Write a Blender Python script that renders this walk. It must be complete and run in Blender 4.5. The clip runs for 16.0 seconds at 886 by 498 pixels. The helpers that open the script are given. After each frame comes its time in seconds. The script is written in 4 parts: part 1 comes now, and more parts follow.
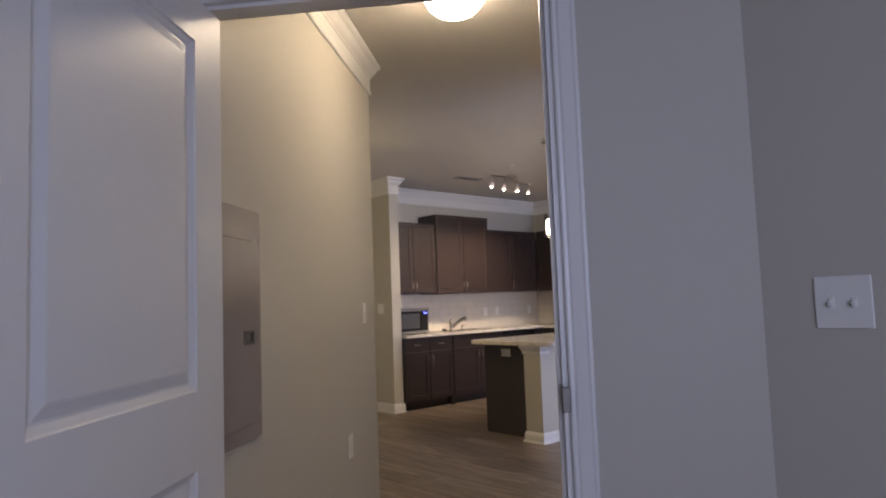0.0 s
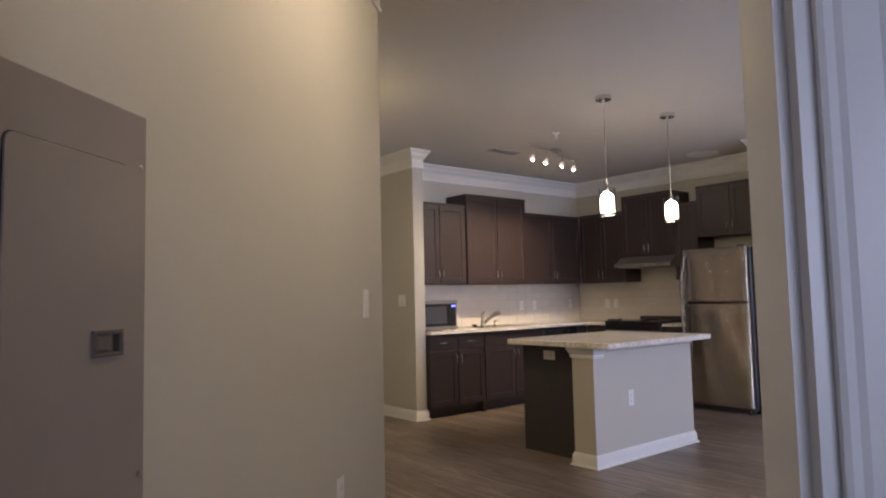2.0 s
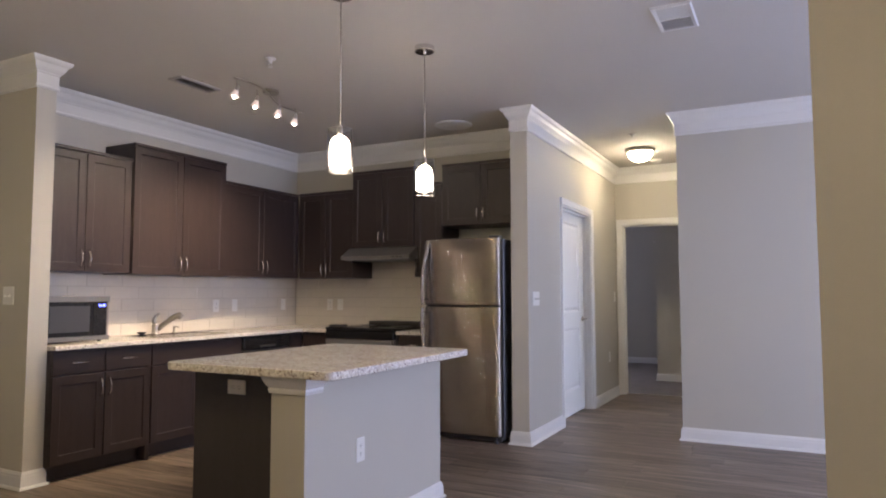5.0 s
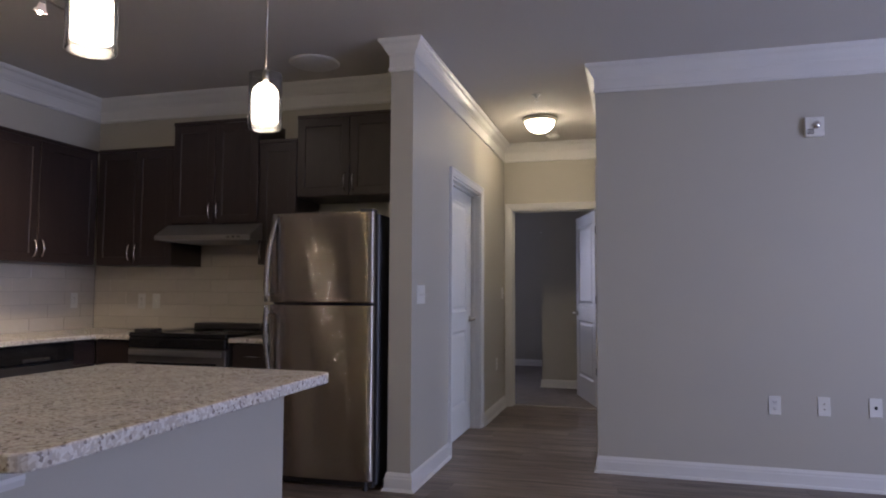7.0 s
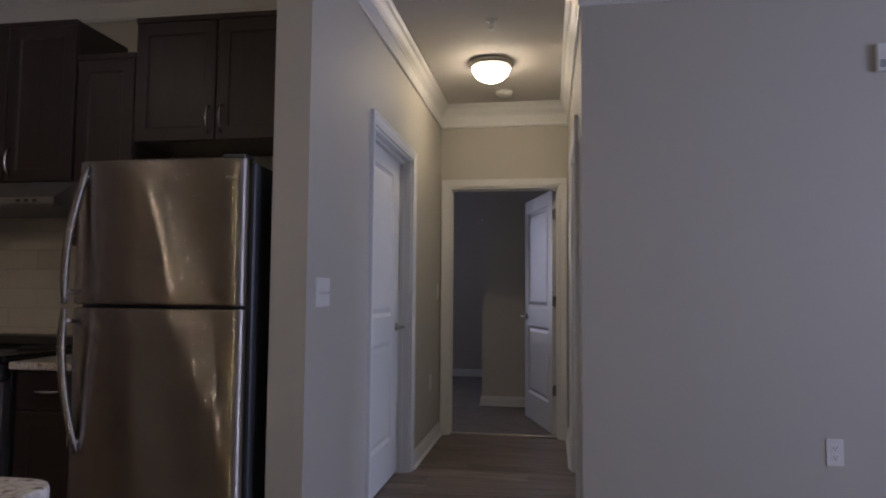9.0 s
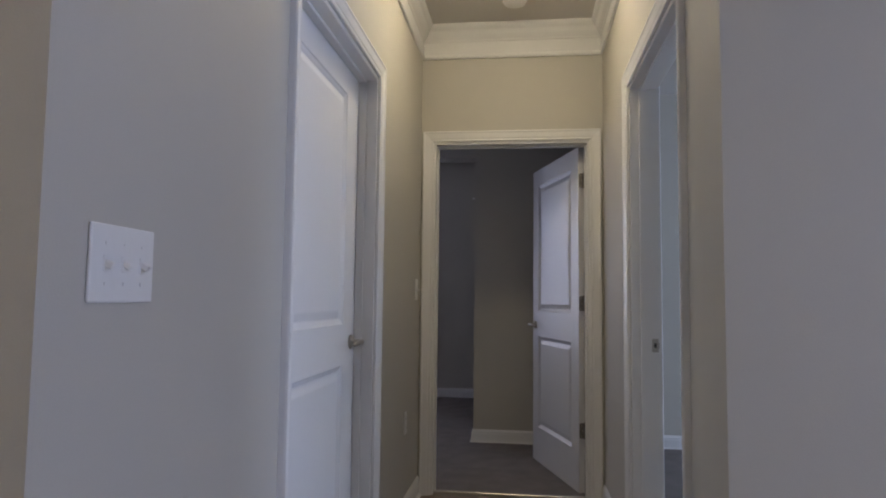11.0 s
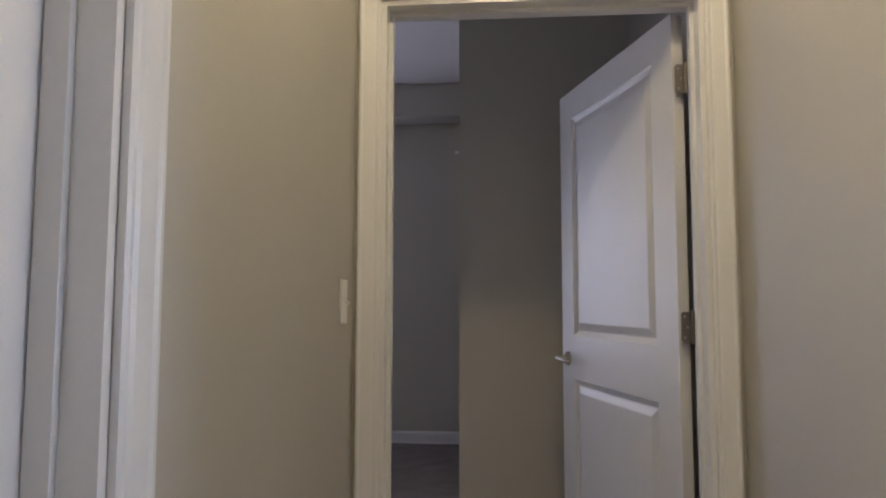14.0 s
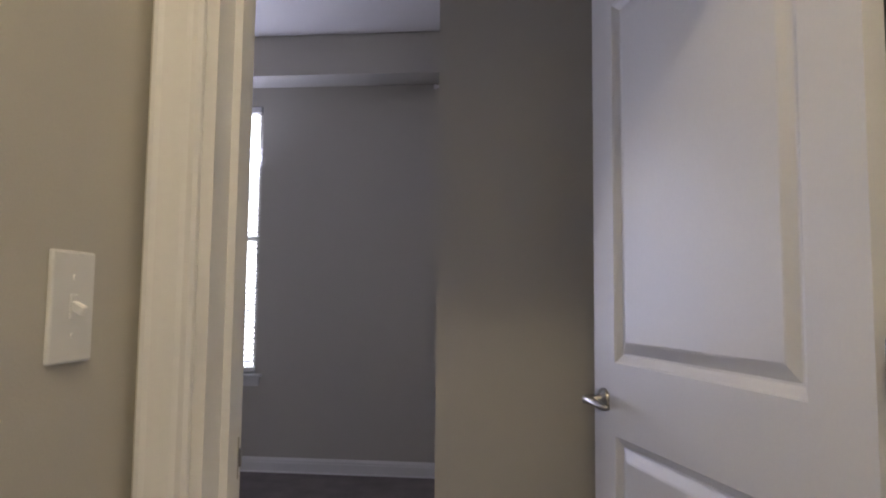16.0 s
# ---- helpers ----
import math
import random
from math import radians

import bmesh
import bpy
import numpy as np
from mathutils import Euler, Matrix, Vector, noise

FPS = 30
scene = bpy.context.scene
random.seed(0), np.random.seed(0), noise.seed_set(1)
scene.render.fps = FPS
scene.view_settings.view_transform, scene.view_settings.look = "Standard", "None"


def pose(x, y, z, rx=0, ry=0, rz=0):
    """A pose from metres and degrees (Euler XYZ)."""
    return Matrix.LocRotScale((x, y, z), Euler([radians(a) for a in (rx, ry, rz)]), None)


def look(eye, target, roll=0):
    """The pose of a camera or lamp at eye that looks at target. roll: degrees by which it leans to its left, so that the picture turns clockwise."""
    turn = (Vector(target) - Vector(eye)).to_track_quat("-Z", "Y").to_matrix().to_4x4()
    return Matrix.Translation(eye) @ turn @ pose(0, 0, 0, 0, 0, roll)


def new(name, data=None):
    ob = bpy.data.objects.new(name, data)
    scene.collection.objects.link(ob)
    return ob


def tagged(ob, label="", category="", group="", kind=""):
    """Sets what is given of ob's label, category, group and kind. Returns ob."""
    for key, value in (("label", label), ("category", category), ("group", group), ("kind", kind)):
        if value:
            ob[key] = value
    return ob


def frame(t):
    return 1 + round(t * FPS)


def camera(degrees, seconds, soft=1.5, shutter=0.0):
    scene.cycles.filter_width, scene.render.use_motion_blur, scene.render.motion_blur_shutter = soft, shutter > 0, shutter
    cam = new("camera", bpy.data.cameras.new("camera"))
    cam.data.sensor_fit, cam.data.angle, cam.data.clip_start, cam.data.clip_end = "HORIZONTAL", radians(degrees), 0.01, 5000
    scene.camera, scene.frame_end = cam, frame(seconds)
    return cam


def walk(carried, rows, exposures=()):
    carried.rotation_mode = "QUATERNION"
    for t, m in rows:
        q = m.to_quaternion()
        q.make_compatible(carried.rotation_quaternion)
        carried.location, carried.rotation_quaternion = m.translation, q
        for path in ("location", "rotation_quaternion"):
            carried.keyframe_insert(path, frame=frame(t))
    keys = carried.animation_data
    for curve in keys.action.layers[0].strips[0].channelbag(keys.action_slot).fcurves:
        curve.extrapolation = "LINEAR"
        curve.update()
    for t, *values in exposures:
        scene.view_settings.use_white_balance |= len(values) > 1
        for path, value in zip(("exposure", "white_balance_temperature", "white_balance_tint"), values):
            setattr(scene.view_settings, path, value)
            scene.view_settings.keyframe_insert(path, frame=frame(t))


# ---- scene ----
cam = camera(67.0, 16.0, soft=2.0)
PATH = [
    (0, (3.838, -7.302, 1.246), (2.351, -5.974, 1.406), -2.1),
    (0.5, (3.679, -7.15, 1.216), (2.091, -5.945, 1.378), -1.7),
    (1, (3.448, -7.006, 1.207), (1.858, -5.802, 1.362), -1.5),
    (1.5, (3.255, -6.81, 1.209), (1.697, -5.565, 1.359), -1.3),
    (2, (3.034, -6.602, 1.221), (1.487, -5.342, 1.366), -1.3),
    (2.5, (2.792, -6.392, 1.233), (1.322, -5.043, 1.373), -0.9),
    (3, (2.572, -6.18, 1.213), (1.218, -4.714, 1.351), -0.8),
    (3.5, (2.379, -5.994, 1.229), (1.05, -4.506, 1.364), -0.8),
    (4, (2.188, -5.736, 1.215), (0.906, -4.206, 1.348), -0.5),
    (4.5, (2.008, -5.464, 1.232), (0.944, -3.775, 1.359), -0.1),
    (4.7, (1.960, -5.329, 1.212), (0.957, -3.604, 1.342), -0.1),
    (6.8, (1.319, -3.969, 1.197), (0.779, -2.047, 1.324), 0.3),
    (7, (1.266, -3.845, 1.192), (0.73, -1.922, 1.316), 0.3),
    (7.5, (1.14, -3.502, 1.208), (0.729, -1.549, 1.33), 0.5),
    (8, (1.042, -3.127, 1.199), (0.718, -1.157, 1.322), 0.5),
    (8.5, (0.987, -2.773, 1.188), (0.653, -0.805, 1.309), 0.4),
    (9, (0.907, -2.414, 1.175), (0.591, -0.443, 1.301), 0.5),
    (9.5, (0.883, -1.998, 1.168), (0.561, -0.028, 1.296), 0.9),
    (9.7, (0.863, -1.844, 1.172), (0.536, 0.125, 1.296), 1.1),
    (11.8, (0.498, -0.175, 1.097), (0.337, 1.812, 1.255), 0.4),
    (12, (0.488, -0.04, 1.101), (0.347, 1.948, 1.257), 0.4),
    (12.3, (0.478, 0.185, 1.096), (0.357, 2.175, 1.25), 0.3),
    (12.5, (0.471, 0.323, 1.111), (0.346, 2.314, 1.264), 0.4),
    (13, (0.444, 0.658, 1.132), (0.287, 2.646, 1.285), 0.3),
    (13.5, (0.411, 0.956, 1.155), (0.258, 2.944, 1.311), 0.4),
    (14, (0.408, 1.24, 1.169), (0.242, 3.227, 1.328), 0.1),
    (14.5, (0.409, 1.499, 1.171), (0.178, 3.479, 1.334), 0.1),
    (15, (0.398, 1.777, 1.169), (0.191, 3.759, 1.337), 0.3),
    (15.5, (0.437, 2.056, 1.175), (0.254, 4.041, 1.34), 0.2),
    (16, (0.456, 2.311, 1.179), (0.256, 4.295, 1.336), 0.6),
]
walk(cam, [(t, look(eye, target, roll)) for t, eye, target, roll in PATH], exposures=[(0, 0.68, 6450, 16), (1.5, 0.72, 6450, 16), (3.5, 1.1, 6250, 16), (4.0, 1.16, 6270, 16), (4.5, 1.1, 6300, 16), (7, 0.02, 6070, 19), (8, -0.3, 6070, 18),
    (9.5, -0.3, 6100, 19), (12, 0.6, 6300, 10), (12.5, 0.65, 6500, 10), (14, 0.84, 6550, 13), (15, 1.06, 6450, 12), (16, 1.2, 6550, 14)])

# ---- world, sun and window light ----
H = 2.74
E = pose(0.53, -4.92, 0, 0, 0, 41.3)


def ept(n, d):
    v = E @ Vector((n, d, 0))
    return (v.x, v.y)


world = bpy.data.worlds.new("sky")
world.use_nodes = True
scene.world = world
sky = world.node_tree.nodes.new("ShaderNodeTexSky")
sky.sky_type = "NISHITA"
sky.sun_disc = False
sky.sun_elevation, sky.sun_rotation = radians(35), radians(200)
world.node_tree.nodes["Background"].inputs[1].default_value = 0.1
world.node_tree.links.new(sky.outputs[0], world.node_tree.nodes["Background"].inputs[0])
sun = new("sun", bpy.data.lights.new("sun", "SUN"))
sun.data.energy, sun.data.angle, sun.data.color = 1.0, radians(10), (1, 0.95, 0.88)
sun.matrix_world = look((0, 0, 30), (-6, 14, 10))


def lamp(name, kind, m, energy, color, **more):
    ob = new(name, bpy.data.lights.new(name, kind))
    ob.data.energy, ob.data.color = energy, color
    ob.matrix_world = m
    if kind == "AREA":
        ob.data.shape = "RECTANGLE"
        ob.data.size, ob.data.size_y = more["size"]
    if kind == "SPOT":
        ob.data.spot_size, ob.data.spot_blend, ob.data.shadow_soft_size = radians(more["angle"]), more["blend"], 0.015
    return ob


DAY = (0.635, 0.71, 1.0)
WARM = (1.0, 0.80, 0.52)
HALLWARM = (1.0, 0.82, 0.50)
lamp("living_daylight", "AREA", look((5.12, -1.7, 1.45), (0, -1.7, 1.2)), 84, DAY, size=(2.4, 1.7))
lamp("entry_room_daylight", "AREA", look((5.5, -7.75, 1.45), (2, -7.0, 1.2)), 22, DAY, size=(1.6, 1.4))
lamp("bedroom_daylight", "AREA", look((-1.78, 6.68, 1.52), (-2.6, 3.0, 3.2)), 24, (0.63, 0.685, 1.0), size=(0.9, 1.7))
lamp("side_bedroom_daylight", "AREA", look((5.12, 2.7, 1.45), (1, 2.7, 1.2)), 62, (0.61, 0.735, 1.0), size=(1.5, 1.5))
HEADS = [(-1.45, -1.77), (-1.50, -1.52), (-1.52, -1.26), (-1.58, -1.0)]
AIMS = [(-2.7, -2.1, 0.8), (-2.8, -1.6, 0.75), (-2.8, -1.1, 0.8), (-2.75, -0.7, 0.8)]
for (hx, hy), aim in zip(HEADS, AIMS):
    lamp("track_bulb", "SPOT", look(Vector((hx, hy, 2.612)) + 0.082 * (Vector(aim) - Vector((hx, hy, 2.612))).normalized(), aim), 39, WARM, angle=86, blend=0.9)

# ---- materials ----


def nodes_of(m):
    m.use_nodes = True
    return m.node_tree, m.node_tree.nodes["Principled BSDF"]


def material(name, color, rough=0.5, metal=0.0, var=0.08, scale=3.0, grain=90.0, stretch=(1, 1, 1), bump=0.05, random_amount=0.0,
             emit=0.0, spec=0.5, aniso=0.0, rough_var=0.08):
    m = bpy.data.materials.new(name)
    tree, bsdf = nodes_of(m)
    N, L = tree.nodes.new, tree.links.new
    co = N("ShaderNodeTexCoord")
    mp = N("ShaderNodeMapping")
    mp.inputs["Scale"].default_value = stretch
    L(co.outputs["Object"], mp.inputs["Vector"])
    big, fine = N("ShaderNodeTexNoise"), N("ShaderNodeTexNoise")
    big.inputs["Scale"].default_value, fine.inputs["Scale"].default_value = scale, grain
    big.inputs["Detail"].default_value, fine.inputs["Detail"].default_value = 4, 3
    L(mp.outputs[0], big.inputs["Vector"])
    L(mp.outputs[0], fine.inputs["Vector"])
    add = N("ShaderNodeMath")
    add.operation = "ADD"
    L(big.outputs[0], add.inputs[0])
    L(fine.outputs[0], add.inputs[1])
    last = add
    if random_amount:
        info, mul, add2 = N("ShaderNodeObjectInfo"), N("ShaderNodeMath"), N("ShaderNodeMath")
        mul.operation, add2.operation = "MULTIPLY_ADD", "ADD"
        mul.inputs[1].default_value, mul.inputs[2].default_value = random_amount * 2, -random_amount
        L(info.outputs["Random"], mul.inputs[0])
        L(mul.outputs[0], add2.inputs[0])
        L(add.outputs[0], add2.inputs[1])
        last = add2
    ramp = N("ShaderNodeMapRange")
    ramp.inputs[1].default_value, ramp.inputs[2].default_value = 0.5, 1.5
    ramp.inputs[3].default_value, ramp.inputs[4].default_value = 1 - var, 1 + var
    L(last.outputs[0], ramp.inputs[0])
    mix = N("ShaderNodeMix")
    mix.data_type, mix.blend_type = "RGBA", "MULTIPLY"
    mix.inputs[0].default_value = 1.0
    mix.inputs[6].default_value = (*color, 1)
    comb = N("ShaderNodeCombineColor")
    for i in range(3):
        L(ramp.outputs[0], comb.inputs[i])
    L(comb.outputs[0], mix.inputs[7])
    L(mix.outputs[2], bsdf.inputs["Base Color"])
    rr = N("ShaderNodeMapRange")
    rr.inputs[3].default_value, rr.inputs[4].default_value = max(0.02, rough - rough_var), min(1, rough + rough_var)
    L(big.outputs[0], rr.inputs[0])
    L(rr.outputs[0], bsdf.inputs["Roughness"])
    bsdf.inputs["Metallic"].default_value = metal
    bsdf.inputs["Specular IOR Level"].default_value = spec
    bsdf.inputs["Anisotropic"].default_value = aniso
    if bump:
        bp = N("ShaderNodeBump")
        bp.inputs["Strength"].default_value, bp.inputs["Distance"].default_value = bump, 0.004
        L(fine.outputs[0], bp.inputs["Height"])
        L(bp.outputs[0], bsdf.inputs["Normal"])
    if emit:
        bsdf.inputs["Emission Color"].default_value = (*color, 1)
        bsdf.inputs["Emission Strength"].default_value = emit
    return m


PAINT = material("greige_wall_paint", (0.490, 0.465, 0.407), 0.62, var=0.03, scale=1.2, grain=260, bump=0.10)
CEIL = material("ceiling_paint", (0.60, 0.57, 0.53), 0.8, var=0.03, scale=1.5, grain=180, bump=0.12)
TRIM = material("white_trim_enamel", (0.72, 0.71, 0.69), 0.32, var=0.03, scale=5, grain=120, bump=0.03)
DOORW = material("white_door_enamel", (0.68, 0.67, 0.66), 0.41, var=0.03, scale=2, grain=140, bump=0.04, rough_var=0.04)
ESPRESSO = material("espresso_stained_wood", (0.033, 0.0222, 0.0207), 0.37, var=0.35, scale=4, grain=40, stretch=(5, 5, 0.5), bump=0.08)
ESPRESSO_H = material("espresso_stained_rail", (0.033, 0.0222, 0.0207), 0.37, var=0.35, scale=4, grain=40, stretch=(0.5, 5, 5), bump=0.08)
ISLAND_END = material("charcoal_brown_laminate", (0.045, 0.038, 0.037), 0.42, var=0.2, scale=4, grain=40, stretch=(5, 5, 0.5), bump=0.06)
TOE = material("black_brown_toe_kick", (0.028, 0.019, 0.016), 0.5, var=0.2)
CHROME = material("polished_nickel", (0.74, 0.72, 0.70), 0.22, 1.0, var=0.03, bump=0.0)
NICKEL = material("satin_nickel", (0.42, 0.39, 0.35), 0.32, 1.0, var=0.06, bump=0.02)
DARKNICKEL = material("aged_dark_nickel", (0.20, 0.185, 0.17), 0.38, 1.0, var=0.08, bump=0.02)
LATCH = material("dark_grey_latch_plastic", (0.105, 0.09, 0.082), 0.4, var=0.1, bump=0.0)
BLACKGLASS = material("black_glass", (0.016, 0.015, 0.015), 0.12, var=0.2, bump=0.0, rough_var=0.04)
BLACKPL = material("black_enamel", (0.042, 0.039, 0.037), 0.38, var=0.2, bump=0.02)
FRSIDE = material("dark_grey_appliance_paint", (0.052, 0.053, 0.060), 0.42, var=0.1, grain=200, bump=0.1)
PLASTIC = material("white_plastic", (0.74, 0.73, 0.70), 0.35, var=0.02, bump=0.0)
DARKHOLE = material("dark_recess", (0.01, 0.01, 0.01), 0.8, var=0.1, bump=0.0)
PANELGREY = material("grey_brown_panel_enamel", (0.25, 0.212, 0.195), 0.34, var=0.06, scale=6, grain=9, bump=0.02)
TILE = material("cream_glazed_tile", (0.62, 0.575, 0.51), 0.16, var=0.04, scale=8, grain=40, bump=0.03, random_amount=0.25)
GROUT = material("pale_grout", (0.44, 0.40, 0.35), 0.85, var=0.06, grain=300, bump=0.2)
HOODM = material("silver_hood_enamel", (0.27, 0.26, 0.25), 0.35, 0.6, var=0.04, bump=0.02)
CARPET = material("grey_beige_carpet", (0.23, 0.205, 0.195), 0.95, var=0.28, scale=7, grain=420, bump=0.9, spec=0.1)
VENTM = material("white_vent_enamel", (0.70, 0.69, 0.68), 0.4, var=0.03, bump=0.0)
VENTGREY = material("grey_filter_mesh", (0.28, 0.28, 0.29), 0.7, var=0.1, grain=500, bump=0.3)
SLAB = material("subfloor_brown", (0.14, 0.10, 0.075), 0.6, var=0.2)
OVENFRAME = material("dark_stainless_oven_trim", (0.16, 0.145, 0.135), 0.42, 0.7, var=0.06, bump=0.02)
# vent enamel darkened in the colour to offset the track bulbs' glare
VENTDIM = material("dimmed_grey_enamel", (0.40, 0.38, 0.37), 0.6, var=0.08, bump=0.0)
BLIND = material("white_blind_slat", (0.78, 0.78, 0.78), 0.45, var=0.03, bump=0.0)
LED = material("blue_clock_led", (0.10, 0.12, 1.0), 0.4, var=0.0, bump=0.0, emit=6)
GLOWDOME = material("lit_alabaster_glass", (1.0, 0.85, 0.57), 0.3, var=0.03, bump=0.0, emit=38)
GLOWFOYER = material("lit_opal_glass", (1.0, 0.82, 0.56), 0.3, var=0.03, bump=0.0, emit=36)
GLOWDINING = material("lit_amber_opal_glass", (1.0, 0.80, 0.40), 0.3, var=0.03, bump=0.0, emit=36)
GLOWSHADE = material("lit_frosted_shade", (1.0, 0.86, 0.64), 0.3, var=0.02, bump=0.0, emit=20)
GLOWBULB = material("lit_halogen_glass", (0.75, 0.62, 0.55), 0.3, var=0.0, bump=0.0, emit=0.25)
FILAMENT = material("lit_halogen_capsule", (1.0, 0.86, 0.66), 0.3, var=0.0, bump=0.0, emit=300)


def steel():
    m = material("brushed_stainless_steel", (0.43, 0.39, 0.345), 0.045, 1.0, var=0.05, scale=2, grain=120, stretch=(0.3, 30, 30), bump=0.0, rough_var=0.01)
    tree, bsdf = m.node_tree, m.node_tree.nodes["Principled BSDF"]
    N, L = tree.nodes.new, tree.links.new
    geo, white, rng, comb, add, nor = (N(k) for k in ("ShaderNodeNewGeometry", "ShaderNodeTexWhiteNoise", "ShaderNodeMapRange",
                                                       "ShaderNodeCombineXYZ", "ShaderNodeVectorMath", "ShaderNodeVectorMath"))
    # fine horizontal brushing: the normal scatters up and down only
    L(geo.outputs["Position"], white.inputs["Vector"])
    L(white.outputs["Value"], rng.inputs[0])
    rng.inputs[3].default_value, rng.inputs[4].default_value = -0.62, 0.62
    lean = N("ShaderNodeMath")
    lean.operation = "MULTIPLY"
    lean.inputs[1].default_value = -0.10
    L(rng.outputs[0], lean.inputs[0])
    L(lean.outputs[0], comb.inputs[0])
    L(rng.outputs[0], comb.inputs[2])
    L(geo.outputs["Normal"], add.inputs[0])
    L(comb.outputs[0], add.inputs[1])
    nor.operation = "NORMALIZE"
    L(add.outputs[0], nor.inputs[0])
    L(nor.outputs[0], bsdf.inputs["Normal"])
    return m


STEEL = steel()


def granite():
    m = bpy.data.materials.new("speckled_beige_granite")
    tree, bsdf = nodes_of(m)
    N, L = tree.nodes.new, tree.links.new
    co = N("ShaderNodeTexCoord")
    warp = N("ShaderNodeTexNoise")
    warp.inputs["Scale"].default_value = 30
    mixv = N("ShaderNodeMix")
    mixv.data_type = "VECTOR"
    mixv.inputs[0].default_value = 0.02
    L(co.outputs["Object"], warp.inputs["Vector"])
    L(co.outputs["Object"], mixv.inputs[4])
    L(warp.outputs[1], mixv.inputs[5])
    vor = N("ShaderNodeTexVoronoi")
    vor.inputs["Scale"].default_value = 120
    L(mixv.outputs[1], vor.inputs["Vector"])
    sep = N("ShaderNodeSeparateColor")
    L(vor.outputs["Color"], sep.inputs[0])
    ramp = N("ShaderNodeValToRGB")
    cr = ramp.color_ramp
    cr.interpolation = "CONSTANT"
    cr.elements[0].position, cr.elements[0].color = 0.0, (0.34, 0.29, 0.26, 1)
    cr.elements[1].position, cr.elements[1].color = 0.09, (0.60, 0.545, 0.485, 1)
    for pos, c in ((0.24, (0.66, 0.61, 0.55, 1)), (0.5, (0.78, 0.745, 0.69, 1)), (0.8, (0.82, 0.795, 0.75, 1)), (0.93, (0.58, 0.54, 0.51, 1))):
        e = cr.elements.new(pos)
        e.color = c
    L(sep.outputs[0], ramp.inputs[0])
    cloud = N("ShaderNodeTexNoise")
    cloud.inputs["Scale"].default_value = 9
    L(co.outputs["Object"], cloud.inputs["Vector"])
    mr = N("ShaderNodeMapRange")
    mr.inputs[3].default_value, mr.inputs[4].default_value = 0.75, 1.15
    L(cloud.outputs[0], mr.inputs[0])
    mul = N("ShaderNodeVectorMath")
    mul.operation = "SCALE"
    L(ramp.outputs[0], mul.inputs[0])
    L(mr.outputs[0], mul.inputs["Scale"])
    L(mul.outputs[0], bsdf.inputs["Base Color"])
    bsdf.inputs["Roughness"].default_value = 0.27
    return m


GRANITE = granite()


def plank_wood():
    m = bpy.data.materials.new("brown_wood_plank")
    tree, bsdf = nodes_of(m)
    N, L = tree.nodes.new, tree.links.new
    co, info = N("ShaderNodeTexCoord"), N("ShaderNodeObjectInfo")
    geo = N("ShaderNodeNewGeometry")
    seed = N("ShaderNodeMath")
    seed.operation = "ADD"
    L(info.outputs["Random"], seed.inputs[0])
    L(geo.outputs["Random Per Island"], seed.inputs[1])
    off = N("ShaderNodeCombineXYZ")
    mul = N("ShaderNodeMath")
    mul.operation = "MULTIPLY"
    mul.inputs[1].default_value = 37.0
    L(seed.outputs[0], mul.inputs[0])
    L(mul.outputs[0], off.inputs[0])
    L(mul.outputs[0], off.inputs[1])
    addv = N("ShaderNodeVectorMath")
    L(co.outputs["Object"], addv.inputs[0])
    L(off.outputs[0], addv.inputs[1])
    mp = N("ShaderNodeMapping")
    mp.inputs["Scale"].default_value = (0.9, 11, 1)
    L(addv.outputs[0], mp.inputs[0])
    n1, n2 = N("ShaderNodeTexNoise"), N("ShaderNodeTexNoise")
    n1.inputs["Scale"].default_value, n1.inputs["Detail"].default_value, n1.inputs["Distortion"].default_value = 2.2, 6, 1.2
    n2.inputs["Scale"].default_value, n2.inputs["Detail"].default_value = 14, 4
    L(mp.outputs[0], n1.inputs[0])
    L(mp.outputs[0], n2.inputs[0])
    ramp = N("ShaderNodeValToRGB")
    cr = ramp.color_ramp
    cr.elements[0].position, cr.elements[0].color = 0.30, (0.075, 0.056, 0.045, 1)
    cr.elements[1].position, cr.elements[1].color = 0.72, (0.27, 0.212, 0.170, 1)
    e = cr.elements.new(0.5)
    e.color = (0.165, 0.125, 0.099, 1)
    L(n1.outputs[0], ramp.inputs[0])
    mr = N("ShaderNodeMapRange")
    mr.inputs[3].default_value, mr.inputs[4].default_value = 0.72, 1.28
    fr = N("ShaderNodeMath")
    fr.operation = "FRACT"
    L(seed.outputs[0], fr.inputs[0])
    L(fr.outputs[0], mr.inputs[0])
    sc = N("ShaderNodeVectorMath")
    sc.operation = "SCALE"
    L(ramp.outputs[0], sc.inputs[0])
    L(mr.outputs[0], sc.inputs["Scale"])
    L(sc.outputs[0], bsdf.inputs["Base Color"])
    rr = N("ShaderNodeMapRange")
    rr.inputs[3].default_value, rr.inputs[4].default_value = 0.30, 0.48
    L(n2.outputs[0], rr.inputs[0])
    L(rr.outputs[0], bsdf.inputs["Roughness"])
    bp = N("ShaderNodeBump")
    bp.inputs["Strength"].default_value, bp.inputs["Distance"].default_value = 0.12, 0.002
    L(n2.outputs[0], bp.inputs["Height"])
    L(bp.outputs[0], bsdf.inputs["Normal"])
    return m


PLANK = plank_wood()


def clear_glass(name, rough=0.0):
    m = bpy.data.materials.new(name)
    tree, bsdf = nodes_of(m)
    bsdf.inputs["Transmission Weight"].default_value = 1.0
    bsdf.inputs["Roughness"].default_value = rough
    bsdf.inputs["IOR"].default_value = 1.45
    return m


